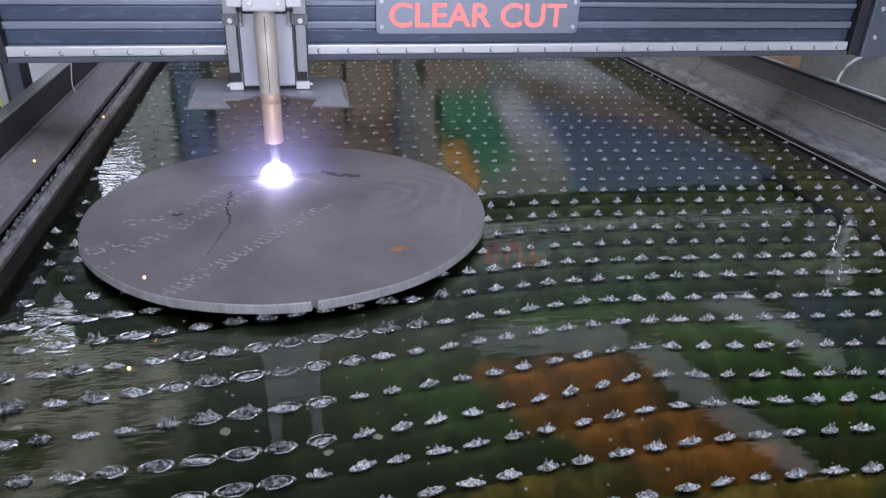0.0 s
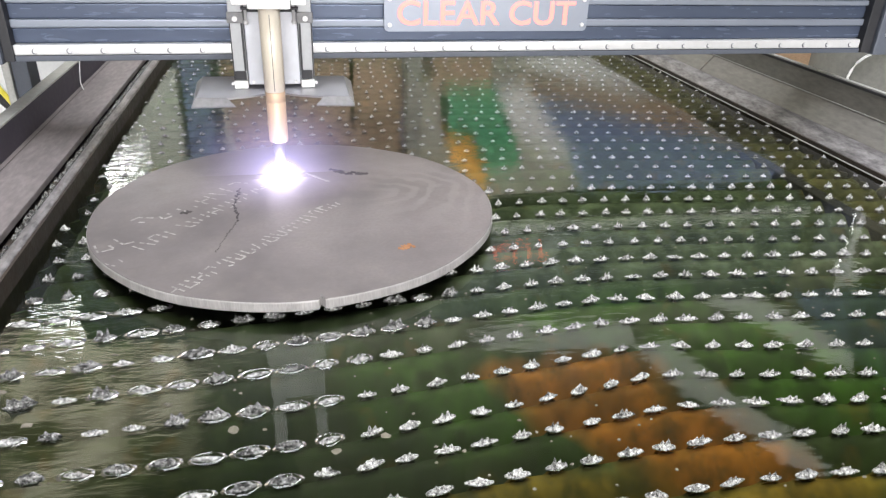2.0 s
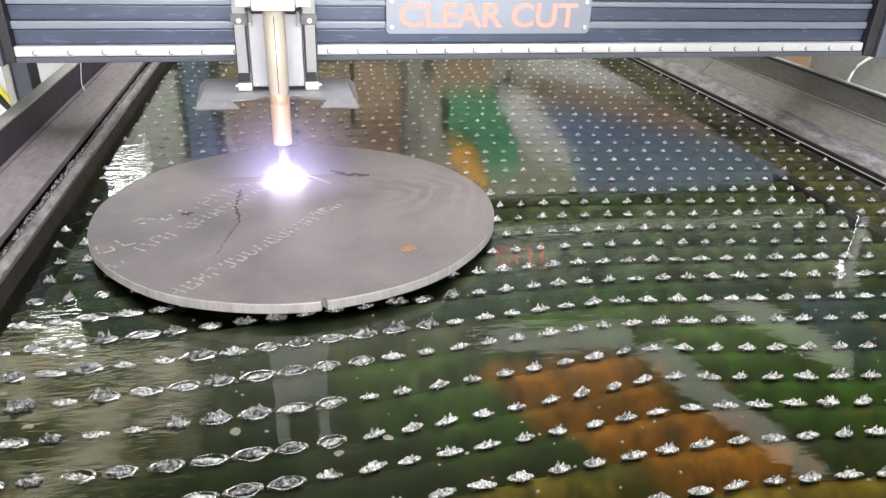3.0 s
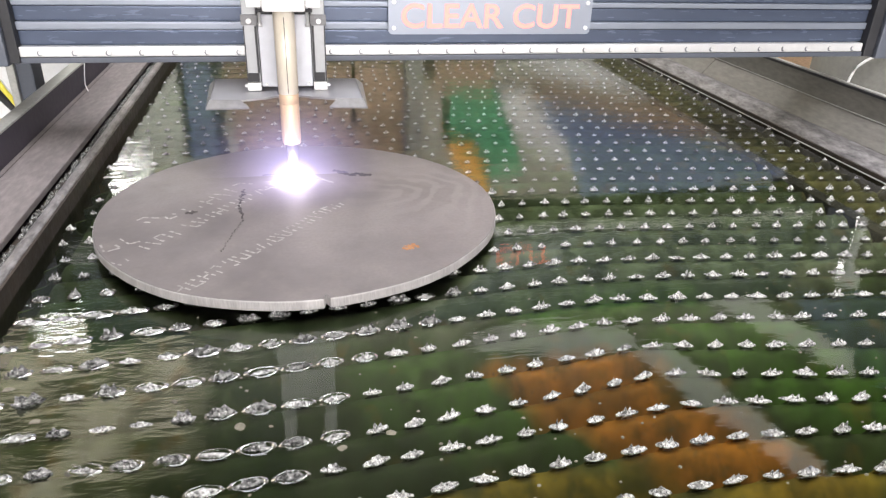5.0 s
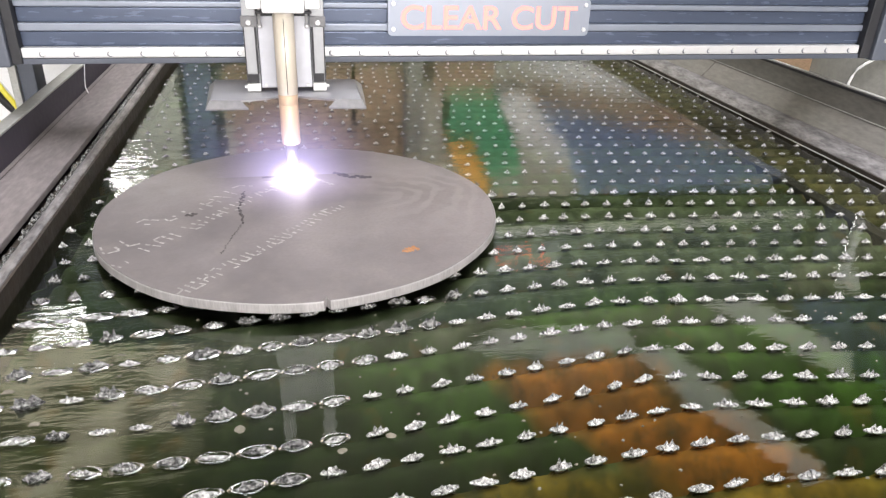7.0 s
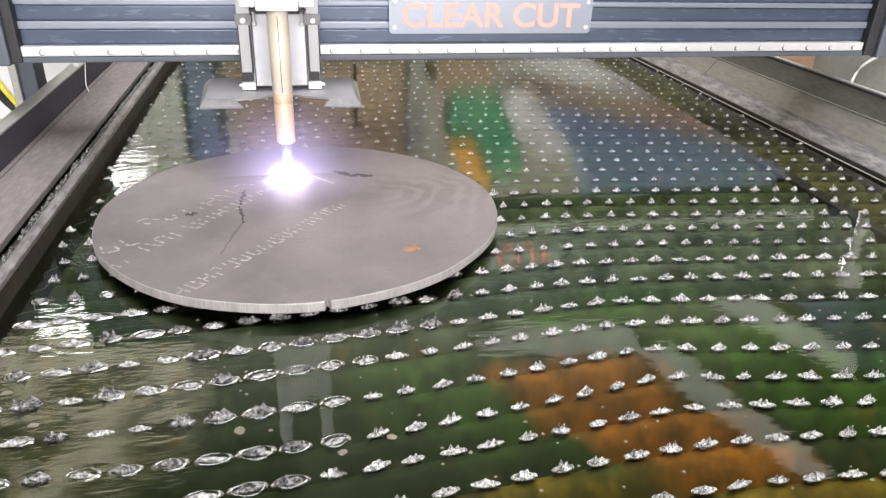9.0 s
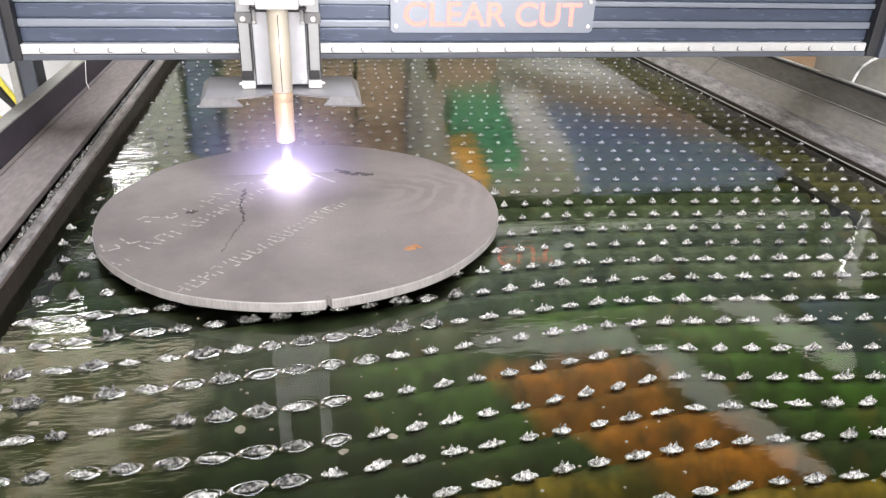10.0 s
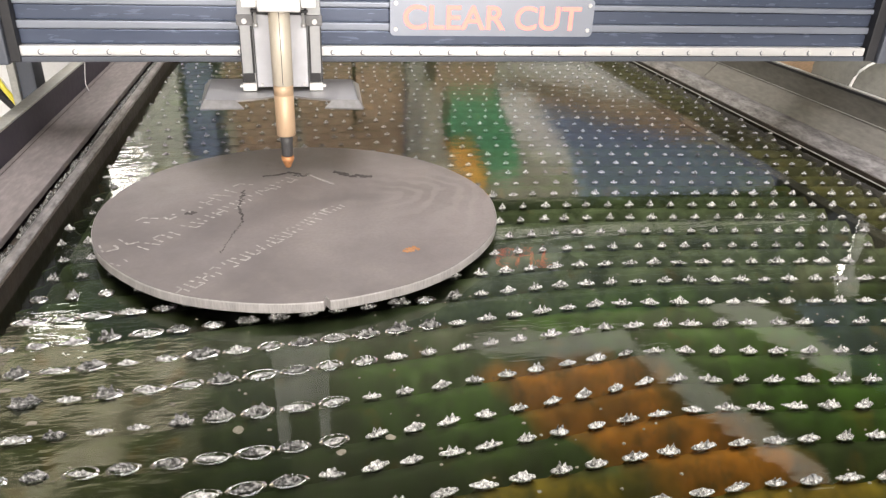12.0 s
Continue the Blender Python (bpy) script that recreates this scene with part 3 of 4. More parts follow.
def tip_for(x, y):
    """Worn dark points along the left of the near rows, pale crusts elsewhere."""
    edge = 0.02 + 0.5 * (y - 0.55)
    if y > 1.2 and rng.random() < (0.2 if x < 0.35 else 0.1):
        return DIM[rng.randrange(len(DIM))]
    return (WORN * 2 + CRUSTS)[rng.randrange(2 * len(WORN) + len(CRUSTS))] if y < 1.0 and x < edge + rng.gauss(0, 0.05) else CRUSTS[rng.randrange(len(CRUSTS))]


DX, DY, DR, DTILT, DZ = -0.0071, 1.1215, 0.3259, -0.0170, 0.0078


def tip_height(x, y):
    if math.hypot(x - DX, y - DY) < DR - 0.055:
        return 0.6 * max(0.003, DZ + 0.0028 + DTILT * (y - DY))
    low = 0.003 if x < 0.02 + 0.5 * (y - 0.55) and y < 1.0 else 0.0
    return min(0.0125, max(0.003, rng.gauss(0.0084 - low, 0.0014)))


def strip(y0, xs, sag):
    """A bowed slat plate, its upper edge cut into teeth."""
    bm = bmesh.new()
    rows = []
    stops = [(-0.388, -0.016)]
    for x in xs:
        dip = rng.uniform(-0.013, -0.008)
        stops += [(x - 0.013, dip), (x - 0.003, -0.001), (x + 0.003, -0.001), (x + 0.013, rng.uniform(-0.013, -0.008))]
    for x, top in stops + [(1.160, -0.016)]:
        y = y0 + bow(x, sag)
        rows.append([bm.verts.new((x, y + q, z)) for q, z in ((-0.002, -0.118), (-0.002, top), (0.002, top), (0.002, -0.118))])
    for a, b in zip(rows, rows[1:]):
        for i in range(3):
            bm.faces.new((a[i], a[i + 1], b[i + 1], b[i]))
    bm.faces.new(rows[0])
    bm.faces.new(rows[-1])
    return bm


def mud_bank():
    """Mud high against the front of each slat, cut deep behind the one before so shade gathers."""
    vs, fs = [], []
    cols = 240
    profile = ((0.04, -0.062), (0.20, -0.058), (0.38, -0.042), (0.56, -0.024), (0.76, -0.011), (0.96, -0.006))
    first = -4
    last = int((TY1 - BASE_Y) / ROW) + 1
    lines = [[(x, TY0 + 0.008, -0.03) for x in np.linspace(-0.39, 1.163, cols)]]
    for k in range(first, last):
        for f, z in profile:
            line = []
            for x in np.linspace(-0.39, 1.163, cols):
                lo = BASE_Y + ROW * k + bow(x, sag_of(k))
                hi = BASE_Y + ROW * (k + 1) + bow(x, sag_of(k + 1))
                y = min(TY1 - 0.008, max(TY0 + 0.009, lo + (hi - lo) * f))
                lump = 0.0025 * math.sin(31 * x + 2.1 * k) * math.sin(17 * x + 0.7 * k) + 0.022 * f * math.cos(2 * math.pi * (x - (PHASE[k + 1] if 0 <= k + 1 < len(PHASE) else 0)) / PITCH) * (0.3 < f < 0.9)
                wall = min(1.0, max(0.0, min(x + 0.385, 1.158 - x) / 0.03))
                line.append((x, y, (z + lump * (1 - f)) * wall - 0.05 * (1 - wall)))
            lines.append(line)
    for line in lines:
        vs += line
    for r in range(len(lines) - 1):
        for i in range(cols - 1):
            b = r * cols + i
            fs.append((b, b + 1, b + cols + 1, b + cols))
    me = bpy.data.meshes.new("sediment")
    me.from_pydata(vs, [], fs)
    for p in me.polygons:
        p.use_smooth = True
    me.materials.append(BED)
    return new("sediment", me)


def sag_of(k):
    return SAG.get(k, 0.0)


tagged(mud_bank(), "green and rust-coloured mud banked between the slats", "sediment", kind="stuff")

RINGS = []
k = -4
while BASE_Y + ROW * (k + 1) < TY1:
    k += 1
    y0 = BASE_Y + ROW * k
    sag = sag_of(k)
    if y0 - 0.07 < TY0 + 0.02 or y0 > TY1 - 0.03:
        continue
    phase = PHASE[k] if 0 <= k < len(PHASE) else rng.uniform(0, PITCH)
    xs = [phase + PITCH * i + rng.uniform(-0.002, 0.002) for i in range(-11, 31)]
    xs = [x for x in xs if -0.38 < x < 1.155]
    slat = thing("slat", "bowed steel support slat with slag-coated points in the water", "slat", "support slats of the table", (0.387, y0, 0))
    inv = Matrix.Translation((-0.387, -y0, 0))
    ob = part("strip", strip(y0, xs, sag), BED, slat, "mud-coated submerged plate")
    ob.data.transform(inv)
    if y0 < 1.75:
        for x in xs:
            h = tip_height(x, y0 + bow(x, sag))
            if y0 > 1.2 and h < 0.013:
                h *= 0.65
            tip = new("slag_point", tip_for(x, y0 + bow(x, sag)))
            tip.parent = slat
            w = rng.uniform(0.8, 1.2) * (1.0 if y0 < 0.95 else 0.62 if y0 < 1.2 else 0.5)
            slope = math.atan2(bow(x + 0.01, sag) - bow(x - 0.01, sag), 0.02)
            tip.matrix_basis = inv @ Matrix.Translation((x, y0 + bow(x, sag), 0)) @ Matrix.Rotation(slope + rng.uniform(-0.2, 0.2), 4, "Z") @ Matrix.Diagonal((w, rng.uniform(0.8, 1.2), h, 1))
            RINGS.append((x, y0 + bow(x, sag), w, slope, h))
    else:
        vs, fs = [], []
        for x in xs:
            me = CRUSTS[rng.randrange(len(CRUSTS))]
            h, base = tip_height(x, y0), len(vs)
            vs += [(0.36 * v.co.x + x - 0.387, 0.6 * v.co.y + bow(x, sag), 0.62 * v.co.z * h) for v in me.vertices]
            fs += [[base + i for i in p.vertices] for p in me.polygons]
        me = bpy.data.meshes.new("slag_points")
        me.from_pydata(vs, [], fs)
        me.materials.append(CRUST)
        me.materials.append(SLAG)
        for p in me.polygons:
            p.material_index = 1 if rng.random() < 0.15 else 0
        ob = new("slag_point", me)
        ob.parent = slat
        tagged(ob, kind="stuff")

# raised water rims that cling to the points
vs, fs = [], []
for x, y, w, slope, h in RINGS:
    if math.hypot(x - DX, y - DY) < DR - 0.01:
        continue
    base, seg = len(vs), 14
    left = y < 1.0 and x < 0.04 + 0.5 * (y - 0.55)
    if y > 0.95 or not left or rng.random() < 0.25:
        continue
    big = rng.uniform(1.02, 1.2)
    c, s = math.cos(slope), math.sin(slope)
    for q, z in ((0.92, 0.0004), (0.98, 0.0012), (1.03, 0.0012), (1.11, 0.0006), (1.2, 0.0001)):
        for i in range(seg):
            a = 2 * math.pi * i / seg
            q *= 1 + 0.05 * math.sin(3 * a + 90 * x) * (q > 0.95)
            u, v = 0.0135 * w * big * q * math.cos(a), 0.0072 * big * q * math.sin(a)
            vs.append((x + c * u - s * v, y + s * u + c * v, z))
    for r in range(4):
        for i in range(seg):
            j = (i + 1) % seg
            fs.append((base + r * seg + i, base + r * seg + j, base + (r + 1) * seg + j, base + (r + 1) * seg + i))
me = bpy.data.meshes.new("water_rims")
me.from_pydata(vs, [], fs)
for p in me.polygons:
    p.use_smooth = True
me.materials.append(WATER)
tagged(new("water_rims", me), "raised rims of water round the slag points", "water", kind="stuff")

# ---- steel disc lying on the points ----
disc = thing("steel_disc", "round grey mill-scale steel plate lying on the slats", "steel plate", at=(DX, DY, DZ))
disc.rotation_euler = (math.atan(DTILT), 0, 0)


def disc_body(r0, r1, z0, z1, notch):
    bm = bmesh.new()
    seg = 480
    loops = []
    for r, z in ((r0, z0), (r1, z0 + 0.0015), (r1, z1 - 0.0012), (r0 + 0.0005, z1)):
        loop = []
        for i in range(seg):
            a = 2 * math.pi * i / seg
            q = r + 0.0012 * math.sin(3 * a + 1) + 0.0007 * math.sin(11 * a)
            if abs(i - notch) < 1:
                q -= 0.011
            loop.append(bm.verts.new((q * math.cos(a), q * math.sin(a), z)))
        loops.append(loop)
    for a, b in zip(loops, loops[1:]):
        for i in range(seg):
            bm.faces.new((a[i], a[(i + 1) % seg], b[(i + 1) % seg], b[i]))
    return bm, loops


bm, loops = disc_body(DR - 0.0015, DR, 0.0028, 0.0175, 366)
bm.faces.new(loops[0])
bmesh.ops.recalc_face_normals(bm, faces=bm.faces)
part("rim", bm, RIM, disc, "bright torch-cut edge with a small notch")
bm = bmesh.new()
seg, loops = 480, []
for z in (0.0160, 0.0178):
    loop = []
    for i in range(seg):
        a = 2 * math.pi * i / seg
        q = DR - 0.0014 + 0.0012 * math.sin(3 * a + 1) + 0.0007 * math.sin(11 * a) - (0.011 if abs(i - 366) < 1 else 0)
        loop.append(bm.verts.new((q * math.cos(a), q * math.sin(a), z)))
    loops.append(loop)
for i in range(seg):
    bm.faces.new((loops[0][i], loops[0][(i + 1) % seg], loops[1][(i + 1) % seg], loops[1][i]))
bm.faces.new(loops[1])
bmesh.ops.recalc_face_normals(bm, faces=bm.faces)
part("face", bm, DISC, disc, "grey-brown face with polish swirls")
FACE = 0.0181


def chalk_line(a, b, size, count):
    """A faded line of paint marks that can no longer be read: short bars across and along."""
    r = random.Random(int(a[0] * 1000) + count)
    made = []
    A, B = Vector(a), Vector(b)
    d = (B - A).normalized()
    up = Vector((-d.y, d.x))
    step = (B - A).length / count

    def bar(bm, p, q, w):
        e = (q - p).normalized()
        s = Vector((-e.y, e.x)) * w / 2
        vv = [bm.verts.new((v.x, v.y, z)) for z in (FACE - 0.0006, FACE) for v in (p - s, q - s, q + s, p + s)]
        bm.faces.new(vv[4:])
        for i in range(4):
            bm.faces.new((vv[i], vv[(i + 1) % 4], vv[4 + (i + 1) % 4], vv[4 + i]))

    for i in range(count):
        bm = bmesh.new()
        made.append(bm)
        o = A + d * step * (i + 0.15)
        w = size * 0.115
        for f in (0.0, 0.55):
            lean = r.choice((0.0, 0.0, 0.25, -0.25))
            for lo, hi in ((r.uniform(-0.55, -0.35), r.uniform(-0.15, 0.05)), (r.uniform(0.0, 0.2), r.uniform(0.3, 0.55))):
                if r.random() < 0.85:
                    bar(bm, o + d * step * (f + lean * lo) + up * size * lo, o + d * step * (f + lean * hi) + up * size * hi, w * r.uniform(0.7, 1.2))
        if r.random() < 0.6:
            q = r.choice((-0.45, 0.0, 0.45))
            bar(bm, o + up * size * q + d * step * 0.05, o + up * size * (q + r.uniform(-0.12, 0.12)) + d * step * r.uniform(0.35, 0.55), w)
    return [b for b in made if b.faces]


for a, b, size, count in (
        ((-0.2077, -0.0401), (-0.0887, 0.1192), 0.030, 5),
        ((-0.2275, -0.1366), (-0.0132, 0.1384), 0.026, 12),
        ((-0.1627, -0.2754), (0.0629, 0.0042), 0.024, 16),
        ((-0.2831, -0.1345), (-0.232, -0.0926), 0.028, 2),
        ((-0.2445, -0.0454), (-0.2279, -0.0169), 0.026, 1),
        ((-0.2527, -0.1865), (-0.2371, -0.1605), 0.022, 1)):
    a, b = [(1.03 * x, 1.03 * y) for x, y in (a, b)]
    for mark in chalk_line(a, b, size, count):
        part("paint_mark", mark, CHALK, disc, "faded pale paint marking")


def blot(points, width, seed):
    """A ragged thin stain along points on the disc."""
    r = random.Random(seed)
    bm = bmesh.new()
    points = [(1.03 * x, 1.03 * y) for x, y in points]
    for (x0, y0), (x1, y1) in zip(points, points[1:]):
        n = 14
        for i in range(n):
            f = (i + r.random()) / n
            cx, cy = x0 + (x1 - x0) * f + width * r.uniform(-0.7, 0.7), y0 + (y1 - y0) * f + width * r.uniform(-0.7, 0.7)
            vv = []
            for j in range(7):
                a = 2 * math.pi * j / 7
                q = width * r.uniform(0.2, 1.0)
                vv.append((cx + q * math.cos(a), cy + 1.3 * q * math.sin(a)))
            z = FACE + 0.0002 + 0.00001 * i
            up = [bm.verts.new((u, v, z)) for u, v in vv]
            dn = [bm.verts.new((u, v, FACE - 0.0006)) for u, v in vv]
            bm.faces.new(up)
            for j in range(7):
                bm.faces.new((dn[j], dn[(j + 1) % 7], up[(j + 1) % 7], up[j]))
    bmesh.ops.recalc_face_normals(bm, faces=bm.faces)
    return bm


part("scorch_streak", blot([(-0.0985, 0.0818), (-0.1012, 0.0127), (-0.0928, -0.0559)], 0.0035, 3), SCORCH, disc, "black scorch streak")
part("scorch_streak", blot([(-0.0928, -0.0559), (-0.1045, -0.1031), (-0.1171, -0.1657)], 0.0016, 5), SCORCH, disc, "thin black scratch")
part("scorch_streak", blot([(-0.1829, -0.0159), (-0.168, -0.0106)], 0.004, 6), SCORCH, disc, "black scorch spot")
part("scorch_streak", blot([(0.0624, 0.1617), (0.0824, 0.1392), (0.1224, 0.1292)], 0.006, 7), SCORCH, disc, "faint scorch patch")
part("rust_spot", blot([(0.1407, -0.1844), (0.1615, -0.1803)], 0.006, 8), RUST, disc, "orange rust spot")
part("cut_mark", blot([(-0.0687, 0.1492), (-0.0435, 0.1513), (-0.0233, 0.1653), (-0.0032, 0.1535)], 0.0035, 9), SCORCH, disc, "burnt marks beside the pierced hole")
part("cut_mark", blot([(0.0155, 0.146), (0.035, 0.120), (0.055, 0.095)], 0.0030, 12), CHALK, disc, "pale scratch running from the cut")
part("dross", blot([(-0.0153, 0.146), (0.0069, 0.1427), (0.0109, 0.1578)], 0.003, 10), SLAG, disc, "bright dross round the cut")

# ---- gantry ----
GY = 1.479
gantry = thing("gantry", "blue-grey cutting gantry with a bright linear rail", "gantry", at=(0.39, GY, 0.2))
ginv = Matrix.Translation((-0.39, -GY, -0.2))


def gpart(name, bm, material, label="", parent=None):
    bmesh.ops.transform(bm, matrix=ginv, verts=bm.verts)
    return part(name, bm, material, parent or gantry, label)


GX0, GX1 = -0.510, 1.296
beam = gpart("beam", boxes((GX0, GX1, GY + 0.006, GY + 0.16, 0.200, 0.470), bevel=0.003), BLUE, "blue-grey anodised box beam")
for z0, z1 in ((0.225, 0.251), (0.269, 0.295), (0.309, 0.345), (0.359, 0.395), (0.409, 0.455)):
    gpart("panel", boxes((GX0, GX1, GY, GY + 0.008, z0, z1), bevel=0.002), BLUE, "dark blue-grey panel")
for z0, z1 in ((0.2525, 0.2675), (0.2965, 0.3075), (0.3465, 0.3575), (0.3965, 0.4075)):
    gpart("rib", boxes((GX0, GX1, GY - 0.005, GY + 0.008, z0, z1), bevel=0.0025), RIB, "light grey rib")
gpart("lower_flange", boxes((GX0 - 0.01, GX1 + 0.01, GY - 0.014, GY + 0.05, 0.1925, 0.2035), bevel=0.002), END, "dark grey lower edge")
rail = gpart("rail", boxes((GX0, GX1 - 0.004, GY - 0.016, GY + 0.004, 0.2045, 0.2235), bevel=0.0025), RAIL, "bright ground linear rail")
BOLT = mesh_of("rail_bolt", screw(bmesh.new(), 0, 0, 0, 0.0044, 0.0024), RAIL)
# dark disc, set off-centre to draw the crescent of shade at each bolt
BOLT_SHADE = mesh_of("bolt_shade", screw(bmesh.new(), 0, 0, 0, 0.0052, 0.0006), END)
for i in range(30):
    b = new("rail_bolt", BOLT)
    b.parent = gantry
    b.location = (-0.4729 + 0.06 * i - 0.39, -0.016, 0.2125 - 0.2)
    w = new("bolt_shade", BOLT_SHADE)
    w.parent = gantry
    w.location = (-0.4729 + 0.06 * i - 0.39 - 0.0014, -0.016, 0.2125 - 0.2007)
for x0, x1, xa, xb in ((-0.70, -0.528, -0.528, -0.510), (1.322, 1.42, 1.296, 1.322)):
    gpart("end_plate", boxes((x0, x1, GY - 0.03, GY + (0.20 if x0 > 0 else 0.48), 0.190, 0.355), bevel=0.004), END, "grey-blue end plate")
    gpart("end_gap", boxes((xa, xb, GY - 0.02, GY + 0.18, 0.194, 0.35), bevel=0.002), BLACK, "black strip at the beam's end")
for x, z in ((1.345, 0.236), (1.345, 0.30), (-0.56, 0.236), (-0.56, 0.33)):
    gpart("end_screw", screw(bmesh.new(), x, GY - 0.03, z, 0.005, 0.004), RAIL)
gpart("leg", boxes((-0.672, -0.635, GY + 0.40, GY + 0.47, -0.12, 0.30), bevel=0.004), END, "dark grey gantry leg")
gpart("leg_edge", boxes((-0.690, -0.6725, GY + 0.39, GY + 0.47, -0.12, 0.30), bevel=0.003), STEEL_LIP, "pale leg edge")


# unseen box and tube, added for bright marks in the reflection
gpart("hidden_box", boxes((1.395, 1.445, GY + 0.2005, GY + 0.245, 0.20, 0.27), bevel=0.006), SCUM, "cream box added out of view for a reflected glint")
gpart("hidden_tube", lathe([(0.012, 0.19), (0.0125, 0.192), (0.0125, 0.43), (0.011, 0.432)], 1.437, GY - 0.03, 20), WHITE, "white tube added out of view for a reflected streak")


# name plate with lit cut-out words
def rounded(x0, x1, z0, z1, r, n=5):
    pts = []
    for cx, cz, a0 in ((x1 - r, z1 - r, 0), (x0 + r, z1 - r, 90), (x0 + r, z0 + r, 180), (x1 - r, z0 + r, 270)):
        for i in range(n + 1):
            a = radians(a0 + 90 * i / n)
            pts.append((cx + r * math.cos(a), cz + r * math.sin(a)))
    return pts


sign = gpart("name_plate", prism(rounded(0.181, 0.612, 0.2450, 0.3200, 0.009), "y", GY - 0.014, GY - 0.008), SIGN, "grey rounded name plate")
for x in (0.192, 0.601):
    for z in (0.258, 0.308):
        gpart("plate_screw", screw(bmesh.new(), x, GY - 0.014, z, 0.0045, 0.0035), RAIL, "", sign)


def words(text, x0, x1, z0, z1, y):
    cu = bpy.data.curves.new("words", "FONT")
    cu.body, cu.size, cu.extrude, cu.offset = text, 1.0, 0.02, 0.010
    tmp = bpy.data.objects.new("words", cu)
    scene.collection.objects.link(tmp)
    me = bpy.data.meshes.new_from_object(tmp.evaluated_get(bpy.context.evaluated_depsgraph_get()))
    bpy.data.objects.remove(tmp)
    bm = bmesh.new()
    bm.from_mesh(me)
    xs, ys = [v.co.x for v in bm.verts], [v.co.y for v in bm.verts]
    ax, ay = min(xs), min(ys)
    kx, ky = (x1 - x0) / (max(xs) - ax), (z1 - z0) / (max(ys) - ay)
    for v in bm.verts:
        v.co = Vector((x0 + (v.co.x - ax) * kx, y - v.co.z * 0.04, z0 + (v.co.y - ay) * ky))
    bmesh.ops.recalc_face_normals(bm, faces=bm.faces)
    letters, left = [], set(bm.verts)
    while left:
        island, todo = set(), [next(iter(left))]
        while todo:
            v = todo.pop()
            if v not in island:
                island.add(v)
                todo += [e.other_vert(v) for e in v.link_edges]
        left -= island
        one, seen = bmesh.new(), {}
        for f in {f for v in island for f in v.link_faces}:
            for v in f.verts:
                if v not in seen:
                    seen[v] = one.verts.new(v.co)
            one.faces.new([seen[v] for v in f.verts])
        bmesh.ops.recalc_face_normals(one, faces=one.faces)
        letters.append((min(v.co.x for v in one.verts), one))
    bm.free()
    return [one for _, one in sorted(letters, key=lambda q: q[0])]


for letter in words("CLEAR CUT", 0.208, 0.583, 0.2575, 0.3050, GY - 0.0142):
    gpart("letter", letter, LETTER, "glowing red-orange cut-out capital", sign)

# ---- torch carriage ----
CX = -0.018
carriage = thing("torch_carriage", "light grey torch carriage with a brass plasma torch", "torch carriage", at=(CX, 1.35, 0.2))
cinv = Matrix.Translation((-CX, -1.35, -0.2))


def cpart(name, bm, material, label="", parent=None):
    bmesh.ops.transform(bm, matrix=cinv, verts=bm.verts)
    return part(name, bm, material, parent or carriage, label)


cpart("back_plate", boxes((-0.0945, 0.0535, 1.3725, 1.40, 0.168, 0.45), bevel=0.002), END, "dark edged back plate")
cpart("bearing_block", boxes((-0.08, 0.04, 1.40, GY - 0.017, 0.215, 0.40), bevel=0.003), END, "dark bearing block")
for s in (-1, 1):
    xc = -0.0205 + s * 0.0605
    cpart("guide_rail", boxes((xc - 0.0125, xc + 0.0125, 1.355, 1.372, 0.178, 0.43), bevel=0.0015), GREY_PLATE, "light guide rail")
    cpart("guide_groove", boxes((xc - s * 0.0095 - 0.0018, xc - s * 0.0095 + 0.0018, 1.3525, 1.3545, 0.196, 0.280)), BLACK, "black groove")
    cpart("guide_groove", boxes((xc + s * 0.0112 - 0.0009, xc + s * 0.0112 + 0.0009, 1.3525, 1.3545, 0.179, 0.280)), BLACK, "black groove")
    cpart("stop_block", boxes((xc - s * 0.0005 - 0.0105, xc - s * 0.0005 + 0.0095, 1.350, 1.3523, 0.1795, 0.196), bevel=0.001), BLACK, "black end stop")
    cpart("foot", boxes((xc - 0.0125, xc + 0.0125, 1.346, 1.3715, 0.1645, 0.1785), bevel=0.0015), WHITE, "pale foot block")
    cpart("bracket", boxes((xc - 0.015, xc + 0.015, 1.348, 1.3545, 0.2815, 0.300), bevel=0.0015), FLAP, "dark rail bracket")
    cpart("cap_screw", screw(bmesh.new(), xc + s * 0.001, 1.348, 0.289, 0.0048, 0.004), RAIL, "bright cap screw")
    cpart("side_screw", screw(bmesh.new(), xc + s * 0.0155, 1.357, 0.172, 0.0028, 0.004), RAIL, "small bright screw")
    cpart("plate_screw", screw(bmesh.new(), -0.0205 + s * 0.0385, 1.3545, 0.1745, 0.0030, 0.003), RAIL, "small bright screw")
    cpart("pin", lathe([(0.0022, 0.281), (0.0042, 0.282), (0.0042, 0.288), (0.0026, 0.2885), (0.0026, 0.315)], -0.0205 + s * 0.0415, 1.335, 14), RAIL, "steel guide pin")
    # clamp set back along the camera's sight lines to fit view and reflection
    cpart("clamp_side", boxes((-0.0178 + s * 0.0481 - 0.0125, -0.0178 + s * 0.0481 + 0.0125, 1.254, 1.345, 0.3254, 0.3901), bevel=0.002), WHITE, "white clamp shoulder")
    # posts rise out of view, sized to fit the holder's reflection
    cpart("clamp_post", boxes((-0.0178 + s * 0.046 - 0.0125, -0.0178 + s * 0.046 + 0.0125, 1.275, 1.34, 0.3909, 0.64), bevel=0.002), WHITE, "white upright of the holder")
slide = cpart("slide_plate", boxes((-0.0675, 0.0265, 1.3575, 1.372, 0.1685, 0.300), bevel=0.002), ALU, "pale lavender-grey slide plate")
